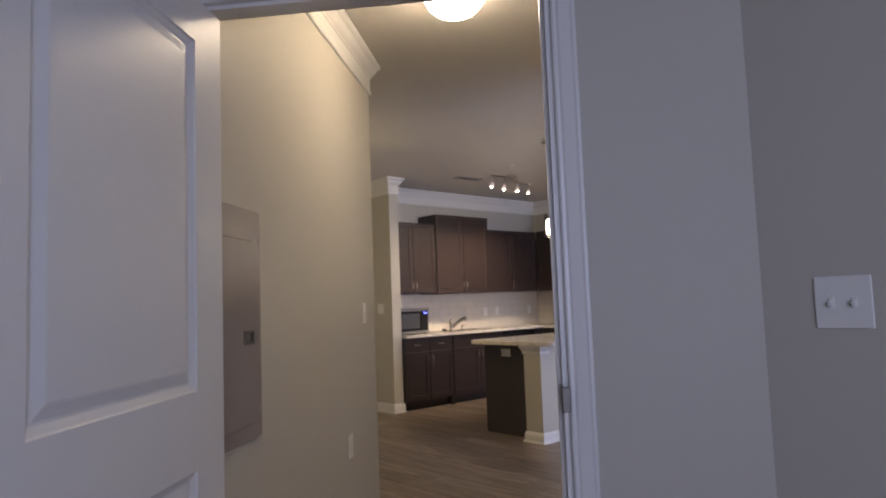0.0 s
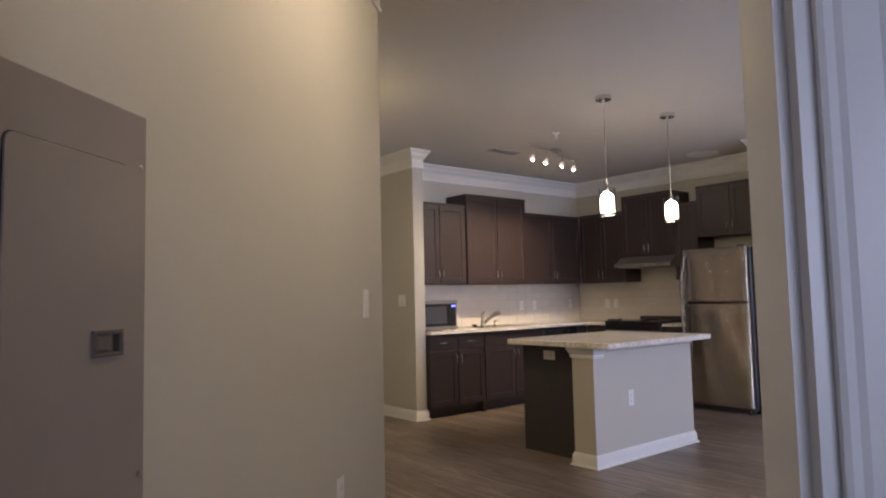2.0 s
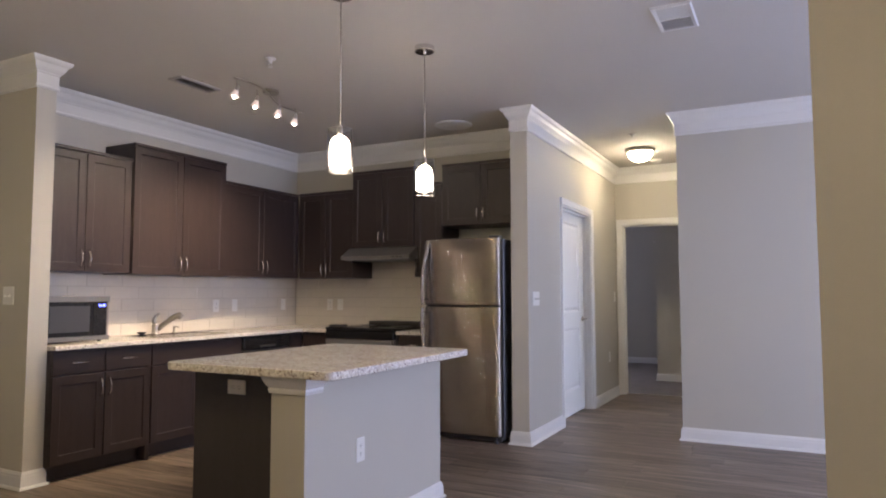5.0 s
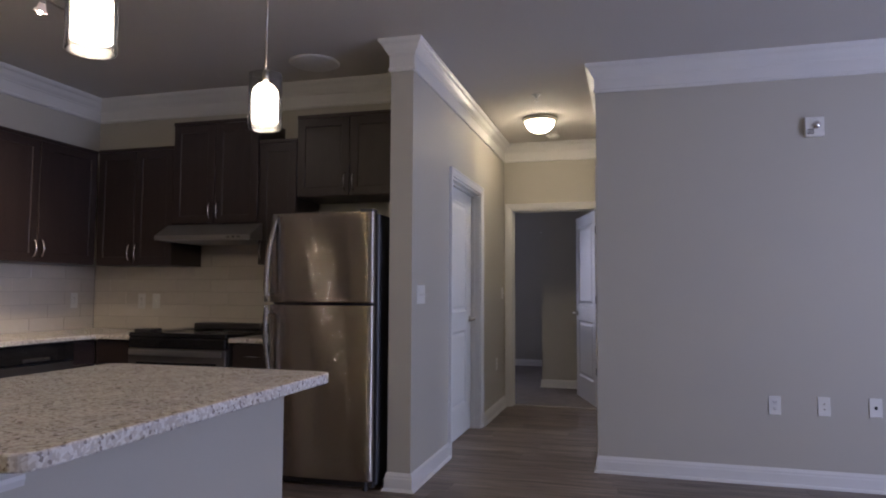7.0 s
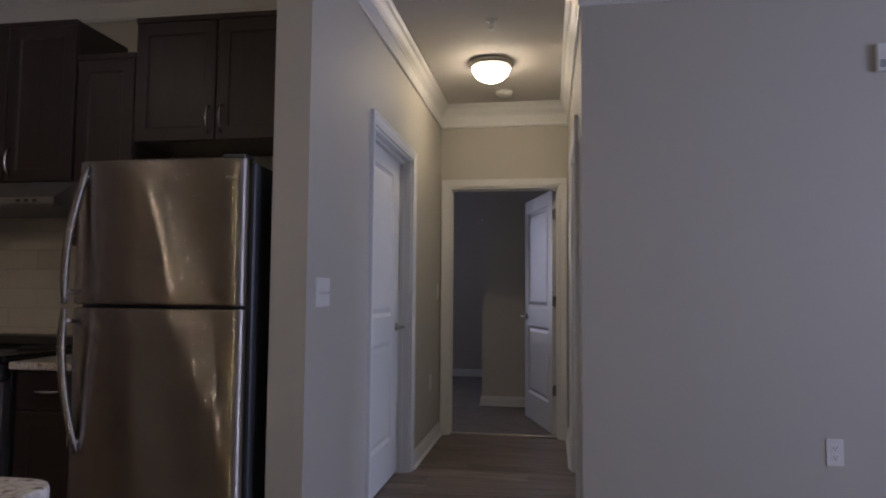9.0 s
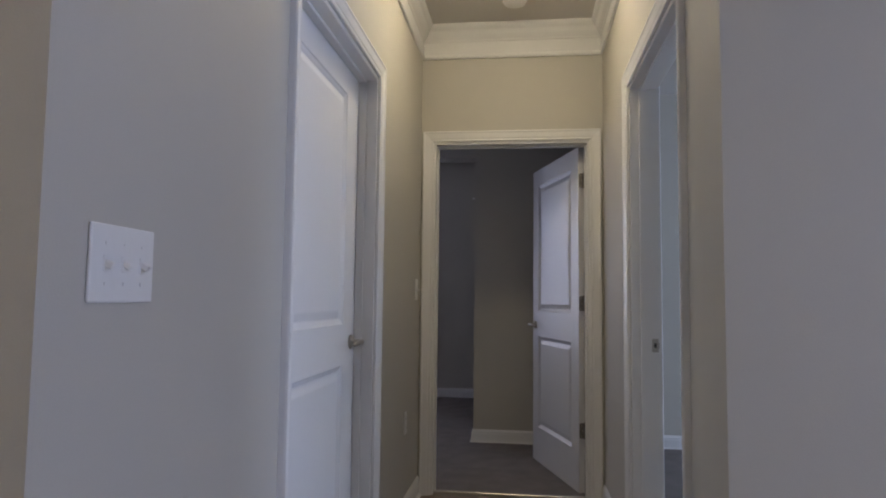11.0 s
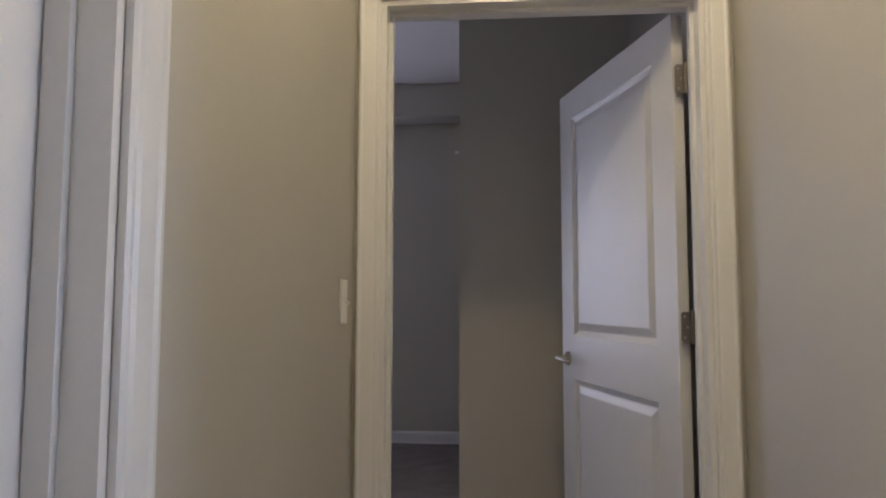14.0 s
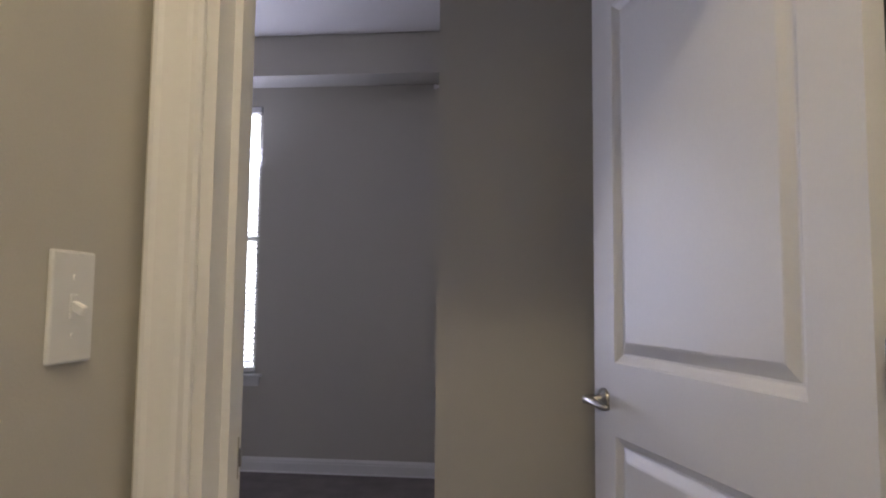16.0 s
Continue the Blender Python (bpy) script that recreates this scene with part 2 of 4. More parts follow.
GLASS = clear_glass("clear_glass")
PANE = clear_glass("window_pane_glass")

# ---- mesh helpers ----


def box(bm, x0, y0, z0, x1, y1, z1, bevel=0.0, seg=1):
    made = bmesh.ops.create_cube(bm, size=1.0)["verts"]
    for v in made:
        v.co = Vector((x0 + (v.co.x + 0.5) * (x1 - x0), y0 + (v.co.y + 0.5) * (y1 - y0), z0 + (v.co.z + 0.5) * (z1 - z0)))
    if bevel:
        edges = list({e for v in made for e in v.link_edges})
        bmesh.ops.bevel(bm, geom=edges, offset=bevel, segments=seg, affect="EDGES", profile=0.5)


def lathe(bm, profile, seg=32, at=(0, 0, 0), turn=None):
    rings = []
    for r, z in profile:
        ring = []
        for i in range(seg):
            a = 2 * math.pi * i / seg
            v = Vector((r * math.cos(a), r * math.sin(a), z))
            if turn:
                v = turn @ v
            ring.append(bm.verts.new(v + Vector(at)))
        rings.append(ring)
    for a, b in zip(rings, rings[1:]):
        for i in range(seg):
            bm.faces.new((a[i], a[(i + 1) % seg], b[(i + 1) % seg], b[i]))
    bm.faces.new(list(reversed(rings[0])))
    bm.faces.new(rings[-1])


def tube(bm, pts, r, seg=8):
    pts = [Vector(p) for p in pts]
    rings = []
    for i, p in enumerate(pts):
        way = (pts[min(i + 1, len(pts) - 1)] - pts[max(i - 1, 0)]).normalized()
        side = way.cross(Vector((0.13, 0.29, 0.95)))
        if side.length < 0.05:
            side = way.cross(Vector((1, 0, 0)))
        side.normalize()
        up = side.cross(way)
        rad = r[i] if isinstance(r, (list, tuple)) else r
        rings.append([bm.verts.new(p + rad * (math.cos(2 * math.pi * k / seg) * side + math.sin(2 * math.pi * k / seg) * up)) for k in range(seg)])
    for a, b in zip(rings, rings[1:]):
        for k in range(seg):
            bm.faces.new((a[k], a[(k + 1) % seg], b[(k + 1) % seg], b[k]))
    bm.faces.new(list(reversed(rings[0])))
    bm.faces.new(rings[-1])


def sweep(bm, path, profile, closed=False, place=None):
    """Profile points (offset to the right of the path, height) swept along a flat path with mitred corners."""
    pts = [Vector((p[0], p[1])) for p in path]
    n = len(pts)
    rings = []
    for i, p in enumerate(pts):
        a = pts[i - 1] if (i or closed) else None
        b = pts[(i + 1) % n] if (i < n - 1 or closed) else None
        d1 = (p - a).normalized() if a is not None else (b - p).normalized()
        d2 = (b - p).normalized() if b is not None else d1
        n1, n2 = Vector((d1.y, -d1.x)), Vector((d2.y, -d2.x))
        mit = n1 + n2
        mit = mit / max(0.25, mit.dot(n1))
        ring = []
        for off, h in profile:
            v = Vector((p.x + mit.x * off, p.y + mit.y * off, h))
            ring.append(bm.verts.new(place @ v if place else v))
        rings.append(ring)
    k = len(profile)
    pairs = list(zip(rings, rings[1:])) + ([(rings[-1], rings[0])] if closed else [])
    for a, b in pairs:
        for j in range(k - 1):
            bm.faces.new((a[j], a[j + 1], b[j + 1], b[j]))
    if not closed:
        bm.faces.new(list(reversed(rings[0])))
        bm.faces.new(rings[-1])


def finish(bm, name, mat, smooth=False):
    bmesh.ops.recalc_face_normals(bm, faces=bm.faces)
    me = bpy.data.meshes.new(name)
    bm.to_mesh(me)
    bm.free()
    me.materials.append(mat)
    if smooth:
        me.polygons.foreach_set("use_smooth", [True] * len(me.polygons))
    return me


def part(name, bm, mat, parent, label="", smooth=False, m=None):
    ob = new(name, finish(bm, name, mat, smooth))
    ob.parent = parent
    if m is not None:
        ob.matrix_basis = m
    if label:
        ob["label"] = label
    return ob


def thing(name, m, label, category, group="", kind=""):
    ob = new(name)
    ob.empty_display_size = 0.1
    ob.matrix_basis = m
    return tagged(ob, label, category, group, kind)


def solid(name, bm, mat, label, category, group="", kind="", m=None, smooth=False):
    ob = new(name, finish(bm, name, mat, smooth))
    if m is not None:
        ob.matrix_basis = m
    return tagged(ob, label, category, group, kind)


def B():
    return bmesh.new()


# ---- walls, floors and ceiling ----


def wall(name, x0, y0, x1, y1, openings=(), m=None, label="greige painted drywall wall", top=H):
    """A straight wall that fills the rectangle; openings (from, to, bottom, top) along its longer side."""
    bm = B()
    along_x = abs(x1 - x0) > abs(y1 - y0)
    lo, hi = (x0, x1) if along_x else (y0, y1)

    def put(a, b, z0, z1):
        if b - a < 1e-4 or z1 - z0 < 1e-4:
            return
        if along_x:
            box(bm, a, y0, z0, b, y1, z1)
        else:
            box(bm, x0, a, z0, x1, b, z1)

    at = lo
    for a, b, z0, z1 in sorted(openings):
        put(at, a, 0, top)
        put(a, b, 0, z0)
        put(a, b, z1, top)
        at = b
    put(at, hi, 0, top)
    bmesh.ops.remove_doubles(bm, verts=bm.verts, dist=0.0005)
    return solid(name, bm, PAINT, label, "wall", kind="structure", m=m)


DH = 2.045
BH = 2.97
wall("wall_entry_left", -0.12, -2.16, 0.0, 0.0, m=E, label="greige painted entry wall holding the breaker panel")
wall("wall_entry_door", -2.2, -2.28, 2.15, -2.16, [(0.035, 1.008, 0, 2.11)], m=E, label="greige painted wall around the entry doorway")
wall("wall_entry_return", 1.008, -2.16, 2.03, -2.11, m=E, label="greige painted wall beside the entry doorway")
wall("wall_entry_right", 2.03, -2.16, 2.15, 0.177, m=E, label="greige painted foyer wall lit warm")
wall("wall_first_room_right", 3.08, -5.66, 5.6, -5.54, label="greige painted wall with a double switch")
wall("wall_first_room_window", 5.6, -10.0, 5.72, -5.54, [(-8.6, -6.9, 0.7, 2.2)])
wall("wall_first_room_back", 0.18, -10.12, 5.72, -10.0)
wall("wall_first_room_left", 0.18, -10.0, 0.30, -7.9)
wall("wall_dining_back", -3.39, -5.12, 0.44, -5.0)
wall("wall_dining_left", -3.39, -5.0, -3.27, -2.44)
wall("wall_kitchen_stub", -3.27, -2.57, -2.385, -2.44, label="short greige painted wall beside the kitchen cabinets")
WALL_SINK = wall("wall_kitchen_sink", -3.04, -2.44, -2.92, 0.76, label="greige kitchen wall with a cream tile backsplash")
WALL_STOVE = wall("wall_kitchen_stove", -2.92, 0.64, -0.145, 0.76, label="greige kitchen wall with a cream tile backsplash behind the range")
wall("wall_hall_left", -0.145, 0.0, 0.0, 3.10, [(0.925, 1.925, 0, DH)], label="greige painted hallway wall with a closed white door")
wall("wall_hall_right", 1.055, 0.90, 1.175, 3.10, [(1.17, 2.14, 0, DH)], label="greige painted hallway wall with an open doorway")
wall("wall_hall_end", -3.2, 3.10, 1.175, 3.22, [(0.072, 0.982, 0, DH)], label="greige painted wall round the bedroom doorway", top=BH)
wall("wall_living_far", 1.055, 0.78, 5.2, 0.90, label="greige painted living room wall with outlets and an alarm")
wall("wall_living_right", 5.2, -3.52, 5.32, 4.67, [(-2.95, -0.45, 0.55, 2.3), (1.9, 3.5, 0.65, 2.25)])
wall("wall_living_back", 2.03, -3.52, 5.2, -3.40)
wall("wall_bedroom_right", 1.055, 3.22, 1.175, 5.3, top=BH)
wall("wall_side_bedroom_back", 1.175, 4.55, 5.2, 4.67, [(2.60, 3.40, 0, 2.085)], label="greige bedroom wall with a closet doorway")
wall("wall_closet_back", 1.175, 5.3, 5.2, 5.42)
wall("wall_closet_side", 3.8, 4.67, 3.92, 5.3)
wall("wall_bedroom_pier", 0.213, 4.53, 1.055, 6.85, label="greige painted projecting closet wall", top=BH)
wall("wall_bedroom_far", -3.2, 6.85, 1.175, 6.97, [(-2.26, -1.30, 0.67, 2.56)], label="greige painted bedroom wall with a bright window", top=BH)
wall("wall_bedroom_left", -3.32, 3.10, -3.2, 6.97, top=BH)
wall("wall_pantry_left", -1.5, 0.76, -1.38, 3.10)

bm = B()
box(bm, -3.2, 6.60, 2.69, 0.213, 6.85, BH - 0.002, 0.003)
solid("soffit", bm, PAINT, "greige painted drywall soffit above the window", "soffit", kind="structure")
bm = B()
box(bm, -4.5, -12, H, 8.0, 3.16, H + 0.12)
box(bm, 1.115, 3.16, H, 8.0, 7.0, H + 0.12)
box(bm, -4.5, 3.16, BH, 1.115, 7.0, BH + 0.12)
solid("ceiling", bm, CEIL, "flat painted off-white ceiling", "ceiling", kind="structure")
bm = B()
box(bm, -4.5, -12, -0.2, 8.0, 7.0, -0.013)
FLOOR = solid("floor", bm, SLAB, "brown wood plank floor", "floor", kind="structure")


def carpet(name, x0, y0, x1, y1):
    bm = B()
    box(bm, x0, y0, -0.012, x1, y1, 0.010)
    return solid(name, bm, CARPET, "grey-beige cut pile carpet", "carpet", kind="structure")


carpet("floor_carpet_bedroom", -3.2, 3.16, 1.055, 6.85)
carpet("floor_carpet_side_bedroom", 1.115, 0.90, 5.2, 5.3)
bm = B()
box(bm, 0.072, 3.145, 0.0, 0.982, 3.175, 0.013, 0.004)
solid("threshold", bm, NICKEL, "thin brown metal carpet threshold strip", "threshold", kind="structure")

# ---- crown, baseboards and casings ----
CROWN = [(0.0, H - 0.195), (0.010, H - 0.195), (0.015, H - 0.188), (0.015, H - 0.178), (0.009, H - 0.171), (0.009, H - 0.098), (0.014, H - 0.094), (0.016, H - 0.086),
         (0.024, H - 0.076), (0.034, H - 0.062), (0.041, H - 0.046), (0.046, H - 0.036), (0.058, H - 0.026), (0.063, H - 0.018), (0.066, H - 0.012), (0.066, H)]
LOOP = [ept(0, -2.16), ept(0, 0), ept(-0.12, 0), (-3.27, -5.0), (-3.27, -2.57), (-2.385, -2.57), (-2.385, -2.44), (-2.92, -2.44), (-2.92, 0.64), (-0.145, 0.64),
        (-0.145, 0), (0, 0), (0, 3.10), (1.055, 3.10), (1.055, 0.78), (5.2, 0.78), (5.2, -3.40), (2.05, -3.40), ept(2.15, 0.177), ept(2.03, 0.177), ept(2.03, -2.11), ept(1.008, -2.11), ept(1.008, -2.16)]
bm = B()
sweep(bm, LOOP, CROWN, closed=True)
solid("trim_crown", bm, TRIM, "white painted built-up crown moulding", "crown moulding", kind="structure")

BASE = [(0.0, 0.0), (0.029, 0.0), (0.028, 0.007), (0.024, 0.014), (0.016, 0.018), (0.015, 0.072), (0.012, 0.082), (0.012, 0.090), (0.007, 0.098), (0.004, 0.106), (0.0, 0.107)]
C = 0.064
RUNS = [
    [ept(0, -2.16), ept(0, 0), ept(-0.12, 0), (-3.27, -5.0), (-3.27, -2.57), (-2.385, -2.57), (-2.385, -2.44), (-2.40, -2.44)],
    [(-0.145, 0.6), (-0.145, 0), (0, 0), (0, 0.925 - C)],
    [(0, 1.925 + C), (0, 3.10)],
    [(1.055, 3.10), (1.055, 2.14 + C)],
    [(1.055, 1.17 - C), (1.055, 0.78), (5.2, 0.78), (5.2, -3.40), (2.05, -3.40), ept(2.15, 0.177), ept(2.03, 0.177), ept(2.03, -2.11), ept(1.008, -2.11)],
    [(0.072 - C, 3.22), (-3.2, 3.22), (-3.2, 6.85), (0.213, 6.85), (0.213, 4.53), (1.055, 4.53), (1.055, 3.22)],
    [(1.175, 2.14 + C), (1.175, 4.55), (2.60 - C, 4.55)],
    [(3.40 + C, 4.55), (5.2, 4.55), (5.2, 0.9), (1.175, 0.9)],
    [(1.175, 4.67), (1.175, 5.3), (3.8, 5.3), (3.8, 4.67)],
    [ept(1.008 + C, -2.28), ept(1.475, -2.28), (5.6, -5.66), (5.6, -10.0), (0.3, -10.0), (0.3, -8.1), ept(0.035 - C, -2.28)],
]
for run in RUNS:
    bm = B()
    sweep(bm, run, BASE)
    solid("baseboard", bm, TRIM, "white painted wooden baseboard along the wall", "baseboard", kind="structure")

CASE = [(0.005, 0.0), (0.005, 0.009), (0.010, 0.012), (0.018, 0.011), (0.024, 0.014), (0.044, 0.017), (0.052, 0.018), (0.058, 0.021), (0.064, 0.021), (0.066, 0.016), (0.066, 0.0)]


def doorway(name, m, w, depth, label, both=True, stop=0.5, dh=DH, far=0.0, wide=0.03):
    """Jamb, stop and casings of an opening w wide. Local x along the wall, y through it, 0 on the face towards -y."""
    t = thing(name, m, label, "door frame", kind="structure")
    bm = B()
    box(bm, -0.001, 0.002, 0, 0.016, depth - 0.002, dh - 0.001)
    part("jamb", bm, TRIM, t)
    bm = B()
    box(bm, w - 0.016, 0.002, 0, w + 0.001, depth + far - 0.002, dh - 0.001)
    part("jamb", bm, TRIM, t)
    bm = B()
    box(bm, 0.016, 0.002, dh - 0.017, w - 0.016, depth - 0.002, dh + 0.001)
    part("head_jamb", bm, TRIM, t)
    bm = B()
    s = depth * stop
    box(bm, 0.016, s, 0, 0.027, s + wide, dh - 0.017)
    box(bm, w - 0.027, s, 0, w - 0.016, s + wide, dh - 0.017)
    box(bm, 0.027, s, dh - 0.028, w - 0.027, s + wide, dh - 0.017)
    part("stop", bm, TRIM, t)
    for side in ((-1, 1) if both else (-1,)):
        bm = B()
        if side < 0:
            place = Matrix(((1, 0, 0, 0), (0, 0, -1, 0), (0, 1, 0, 0), (0, 0, 0, 1)))
        else:
            place = Matrix(((1, 0, 0, 0), (0, 0, 1, depth), (0, 1, 0, 0), (0, 0, 0, 1)))
        sweep(bm, [(w - 0.006, 0), (w - 0.006, dh - 0.006), (0.006, dh - 0.006), (0.006, 0)], CASE, place=place)
        part("casing", bm, TRIM, t)
    return t


ENTRY_FRAME = doorway("door_frame_1", E @ pose(0.035, -2.28, 0), 0.973, 0.12, "white painted door frame of the entry door", both=False, stop=0.20, dh=2.11, far=0.052, wide=0.05)
HALL_FRAME = doorway("door_frame_2", pose(0, 0.925, 0, 0, 0, 90), 1.0, 0.145, "white painted frame of a closed hallway door", both=False, stop=0.325)
END_FRAME = doorway("door_frame_3", pose(0.072, 3.10, 0), 0.910, 0.12, "white painted frame of the bedroom doorway", stop=0.42)
SIDE_FRAME = doorway("door_frame_4", pose(1.175, 1.17, 0, 0, 0, 90), 0.97, 0.12, "white painted frame of an open side doorway", stop=0.42)
CLOSET_FRAME = doorway("door_frame_5", pose(2.60, 4.55, 0), 0.80, 0.12, "white painted frame of a closet doorway", stop=0.5, dh=2.085)


def strike(m, parent, lip=False):
    bm = B()
    box(bm, -0.0015, -0.013, -0.028, 0.0, 0.013, 0.028, 0.0006)
    box(bm, -0.004, -0.016, -0.012, 0.0, -0.012, 0.012)
    if lip:
        box(bm, -0.004, -0.046, -0.034, -0.0005, -0.014, 0.034, 0.0015, 2)
        box(bm, -0.004, -0.049, -0.030, 0.016, -0.044, 0.030, 0.002, 2)
    sp = part("strike_plate", bm, DARKNICKEL if lip else NICKEL, parent, "satin nickel strike plate", m=m)
    bm = B()
    box(bm, -0.0022, -0.0045, -0.009, -0.0012, 0.0045, 0.009)
    part("latch_hole", bm, DARKHOLE, sp, "dark latch hole")


strike(pose(0.9565, 0.016, 1.002), ENTRY_FRAME, True)
strike(pose(0.9535, 0.022, 0.935), SIDE_FRAME)
strike(pose(0.0165, 0.095, 0.965, 0, 0, 180), END_FRAME)

# ---- doors ----


def moulded_leaf(bm, w, h, t, panels):
    """A slab with stiles and rails around sunk, moulded panels (x0, z0, x1, z1); front on y = 0, back on y = t."""
    xs0, xs1 = panels[0][0], panels[0][2]
    box(bm, 0, 0, 0, xs0, t, h)
    box(bm, xs1, 0, 0, w, t, h)
    zs = [0]
    for p in sorted(panels, key=lambda q: q[1]):
        zs += [p[1], p[3]]
    zs.append(h)
    for a, b in zip(zs[0::2], zs[1::2]):
        box(bm, xs0, 0, a, xs1, t, b)
    bmesh.ops.remove_doubles(bm, verts=bm.verts, dist=0.0003)
    for x0, z0, x1, z1 in panels:
        for y, s in ((0, 1), (t, -1)):
            steps = [(0.0, 0.0), (0.004, 0.004), (0.014, 0.009), (0.019, 0.012), (0.024, 0.012), (0.047, 0.0045), (0.052, 0.0035)]
            rings = []
            for ins, dep in steps:
                yy = y + s * dep
                rings.append([bm.verts.new(c) for c in ((x0 + ins, yy, z0 + ins), (x1 - ins, yy, z0 + ins), (x1 - ins, yy, z1 - ins), (x0 + ins, yy, z1 - ins))])
            for a, b in zip(rings, rings[1:]):
                for k in range(4):
                    bm.faces.new((a[k], a[(k + 1) % 4], b[(k + 1) % 4], b[k]))
            bm.faces.new(rings[-1])


def lever(t, x, z, y, s, toward, lab="satin nickel lever handle"):
    """Rose, neck and lever at x, z on the face y, standing out along s (-1 or 1), the lever pointing to toward (-1 or 1)."""
    bm = B()
    turn = Matrix.Rotation(radians(90 if s < 0 else -90), 3, "X")
    lathe(bm, [(0.028, 0.0), (0.028, 0.004), (0.024, 0.009), (0.014, 0.012), (0.011, 0.018), (0.0105, 0.045), (0.006, 0.050)], 24, (x, y, z), turn)
    yy = y + s * 0.046
    tube(bm, [(x - toward * 0.006, yy, z), (x + toward * 0.02, yy, z + 0.001), (x + toward * 0.055, yy + s * 0.004, z - 0.001), (x + toward * 0.09, yy + s * 0.003, z - 0.004),
              (x + toward * 0.108, yy - s * 0.004, z - 0.006)], [0.011, 0.0105, 0.009, 0.008, 0.006], 10)
    part("handle", bm, NICKEL, t, lab, smooth=True)


def hinge(t, x, y, z, a=0.0):
    bm = B()
    for x0, x1, free in ((-0.030, 0.0, -1), (0.0, 0.012, 0)):
        pts = [(x1, -0.043), (x1, 0.043), (x0, 0.043), (x0, -0.043)]
        if free:
            pts = [(x1, -0.043), (x1, 0.043)]
            for cz, a0 in ((0.035, 90), (-0.035, 180)):
                pts += [(x0 + 0.008 + 0.008 * math.cos(radians(a0 + k * 22.5)), cz + 0.008 * math.sin(radians(a0 + k * 22.5))) for k in range(5)]
        f = bm.faces.new([bm.verts.new((px, -0.0015, pz)) for px, pz in pts])
        up = bmesh.ops.extrude_face_region(bm, geom=[f])
        for v in up["geom"]:
            if isinstance(v, bmesh.types.BMVert):
                v.co.y = 0.0015
    for k in range(3):
        lathe(bm, [(0.0062, -0.0425 + k * 0.0285), (0.0066, -0.0415 + k * 0.0285), (0.0066, -0.0155 + k * 0.0285), (0.0062, -0.0145 + k * 0.0285)], 12, (0, -0.004, 0))
    lathe(bm, [(0.003, -0.048), (0.0055, -0.046), (0.0055, 0.046), (0.003, 0.049)], 10, (0, -0.004, 0))
    hp = part("hinge", bm, DARKNICKEL, t, "dark nickel butt hinge", m=pose(x, y, z, 0, 0, a))
    for sx, sz in ((-0.020, 0.030), (-0.012, 0.0), (-0.020, -0.030)):
        bm = B()
        lathe(bm, [(0.0038, 0.0015), (0.0034, 0.0022), (0.001, 0.0024)], 10, (sx, 0, sz), Matrix.Rotation(radians(90), 3, "X"))
        part("screw", bm, NICKEL, hp, "small bright screw head")


def panels_for(x0, x1, a=0.855, b=1.03, low=0.235, top=1.905):
    return [(x0, low, x1, a), (x0, b, x1, top)]


def door(name, m, w, label, lever_x, toward, panels, faces=(-1, 1)):
    t = thing(name, m, label, "door", kind="structure")
    h = 2.02
    bm = B()
    moulded_leaf(bm, w, h, 0.035, panels)
    part("leaf", bm, DOORW, t, m=pose(0, 0, 0.012))
    for s in faces:
        lever(t, lever_x, 0.945, 0.0 if s < 0 else 0.035, s, toward)
    return t


# entry door: swung open towards the first room, hinged beside the breaker panel wall
ENTRY_DOOR = door("door_1", E @ pose(0.085, -2.293, 0, 0, 0, -87.5), 0.85, "white two-panel moulded door standing open", 0.79, -1, panels_for(0.153, 0.738, 0.862, 1.046))
for z in (0.25, 1.05, 1.83):
    hinge(ENTRY_DOOR, 0.0, -0.002, z, 90)
# closed hallway door, set back in its frame
HALL_DOOR = door("door_2", pose(-0.079, 0.943, 0, 0, 0, 90), 0.964, "closed white two-panel moulded door in the hallway", 0.90, -1, panels_for(0.175, 0.79, 0.85, 1.007))
# bedroom door, hinged on the far side of the end wall, swung into the bedroom
END_DOOR = door("door_3", pose(0.958, 3.243, 0, 0, 0, 107), 0.87, "white two-panel moulded door standing open into a bedroom", 0.812, -1, panels_for(0.122, 0.755, 0.855, 1.026))
for z in (0.37, 1.10, 1.825):
    hinge(END_DOOR, -0.031, 0.012, z, -107)

# ---- electrical plates ----


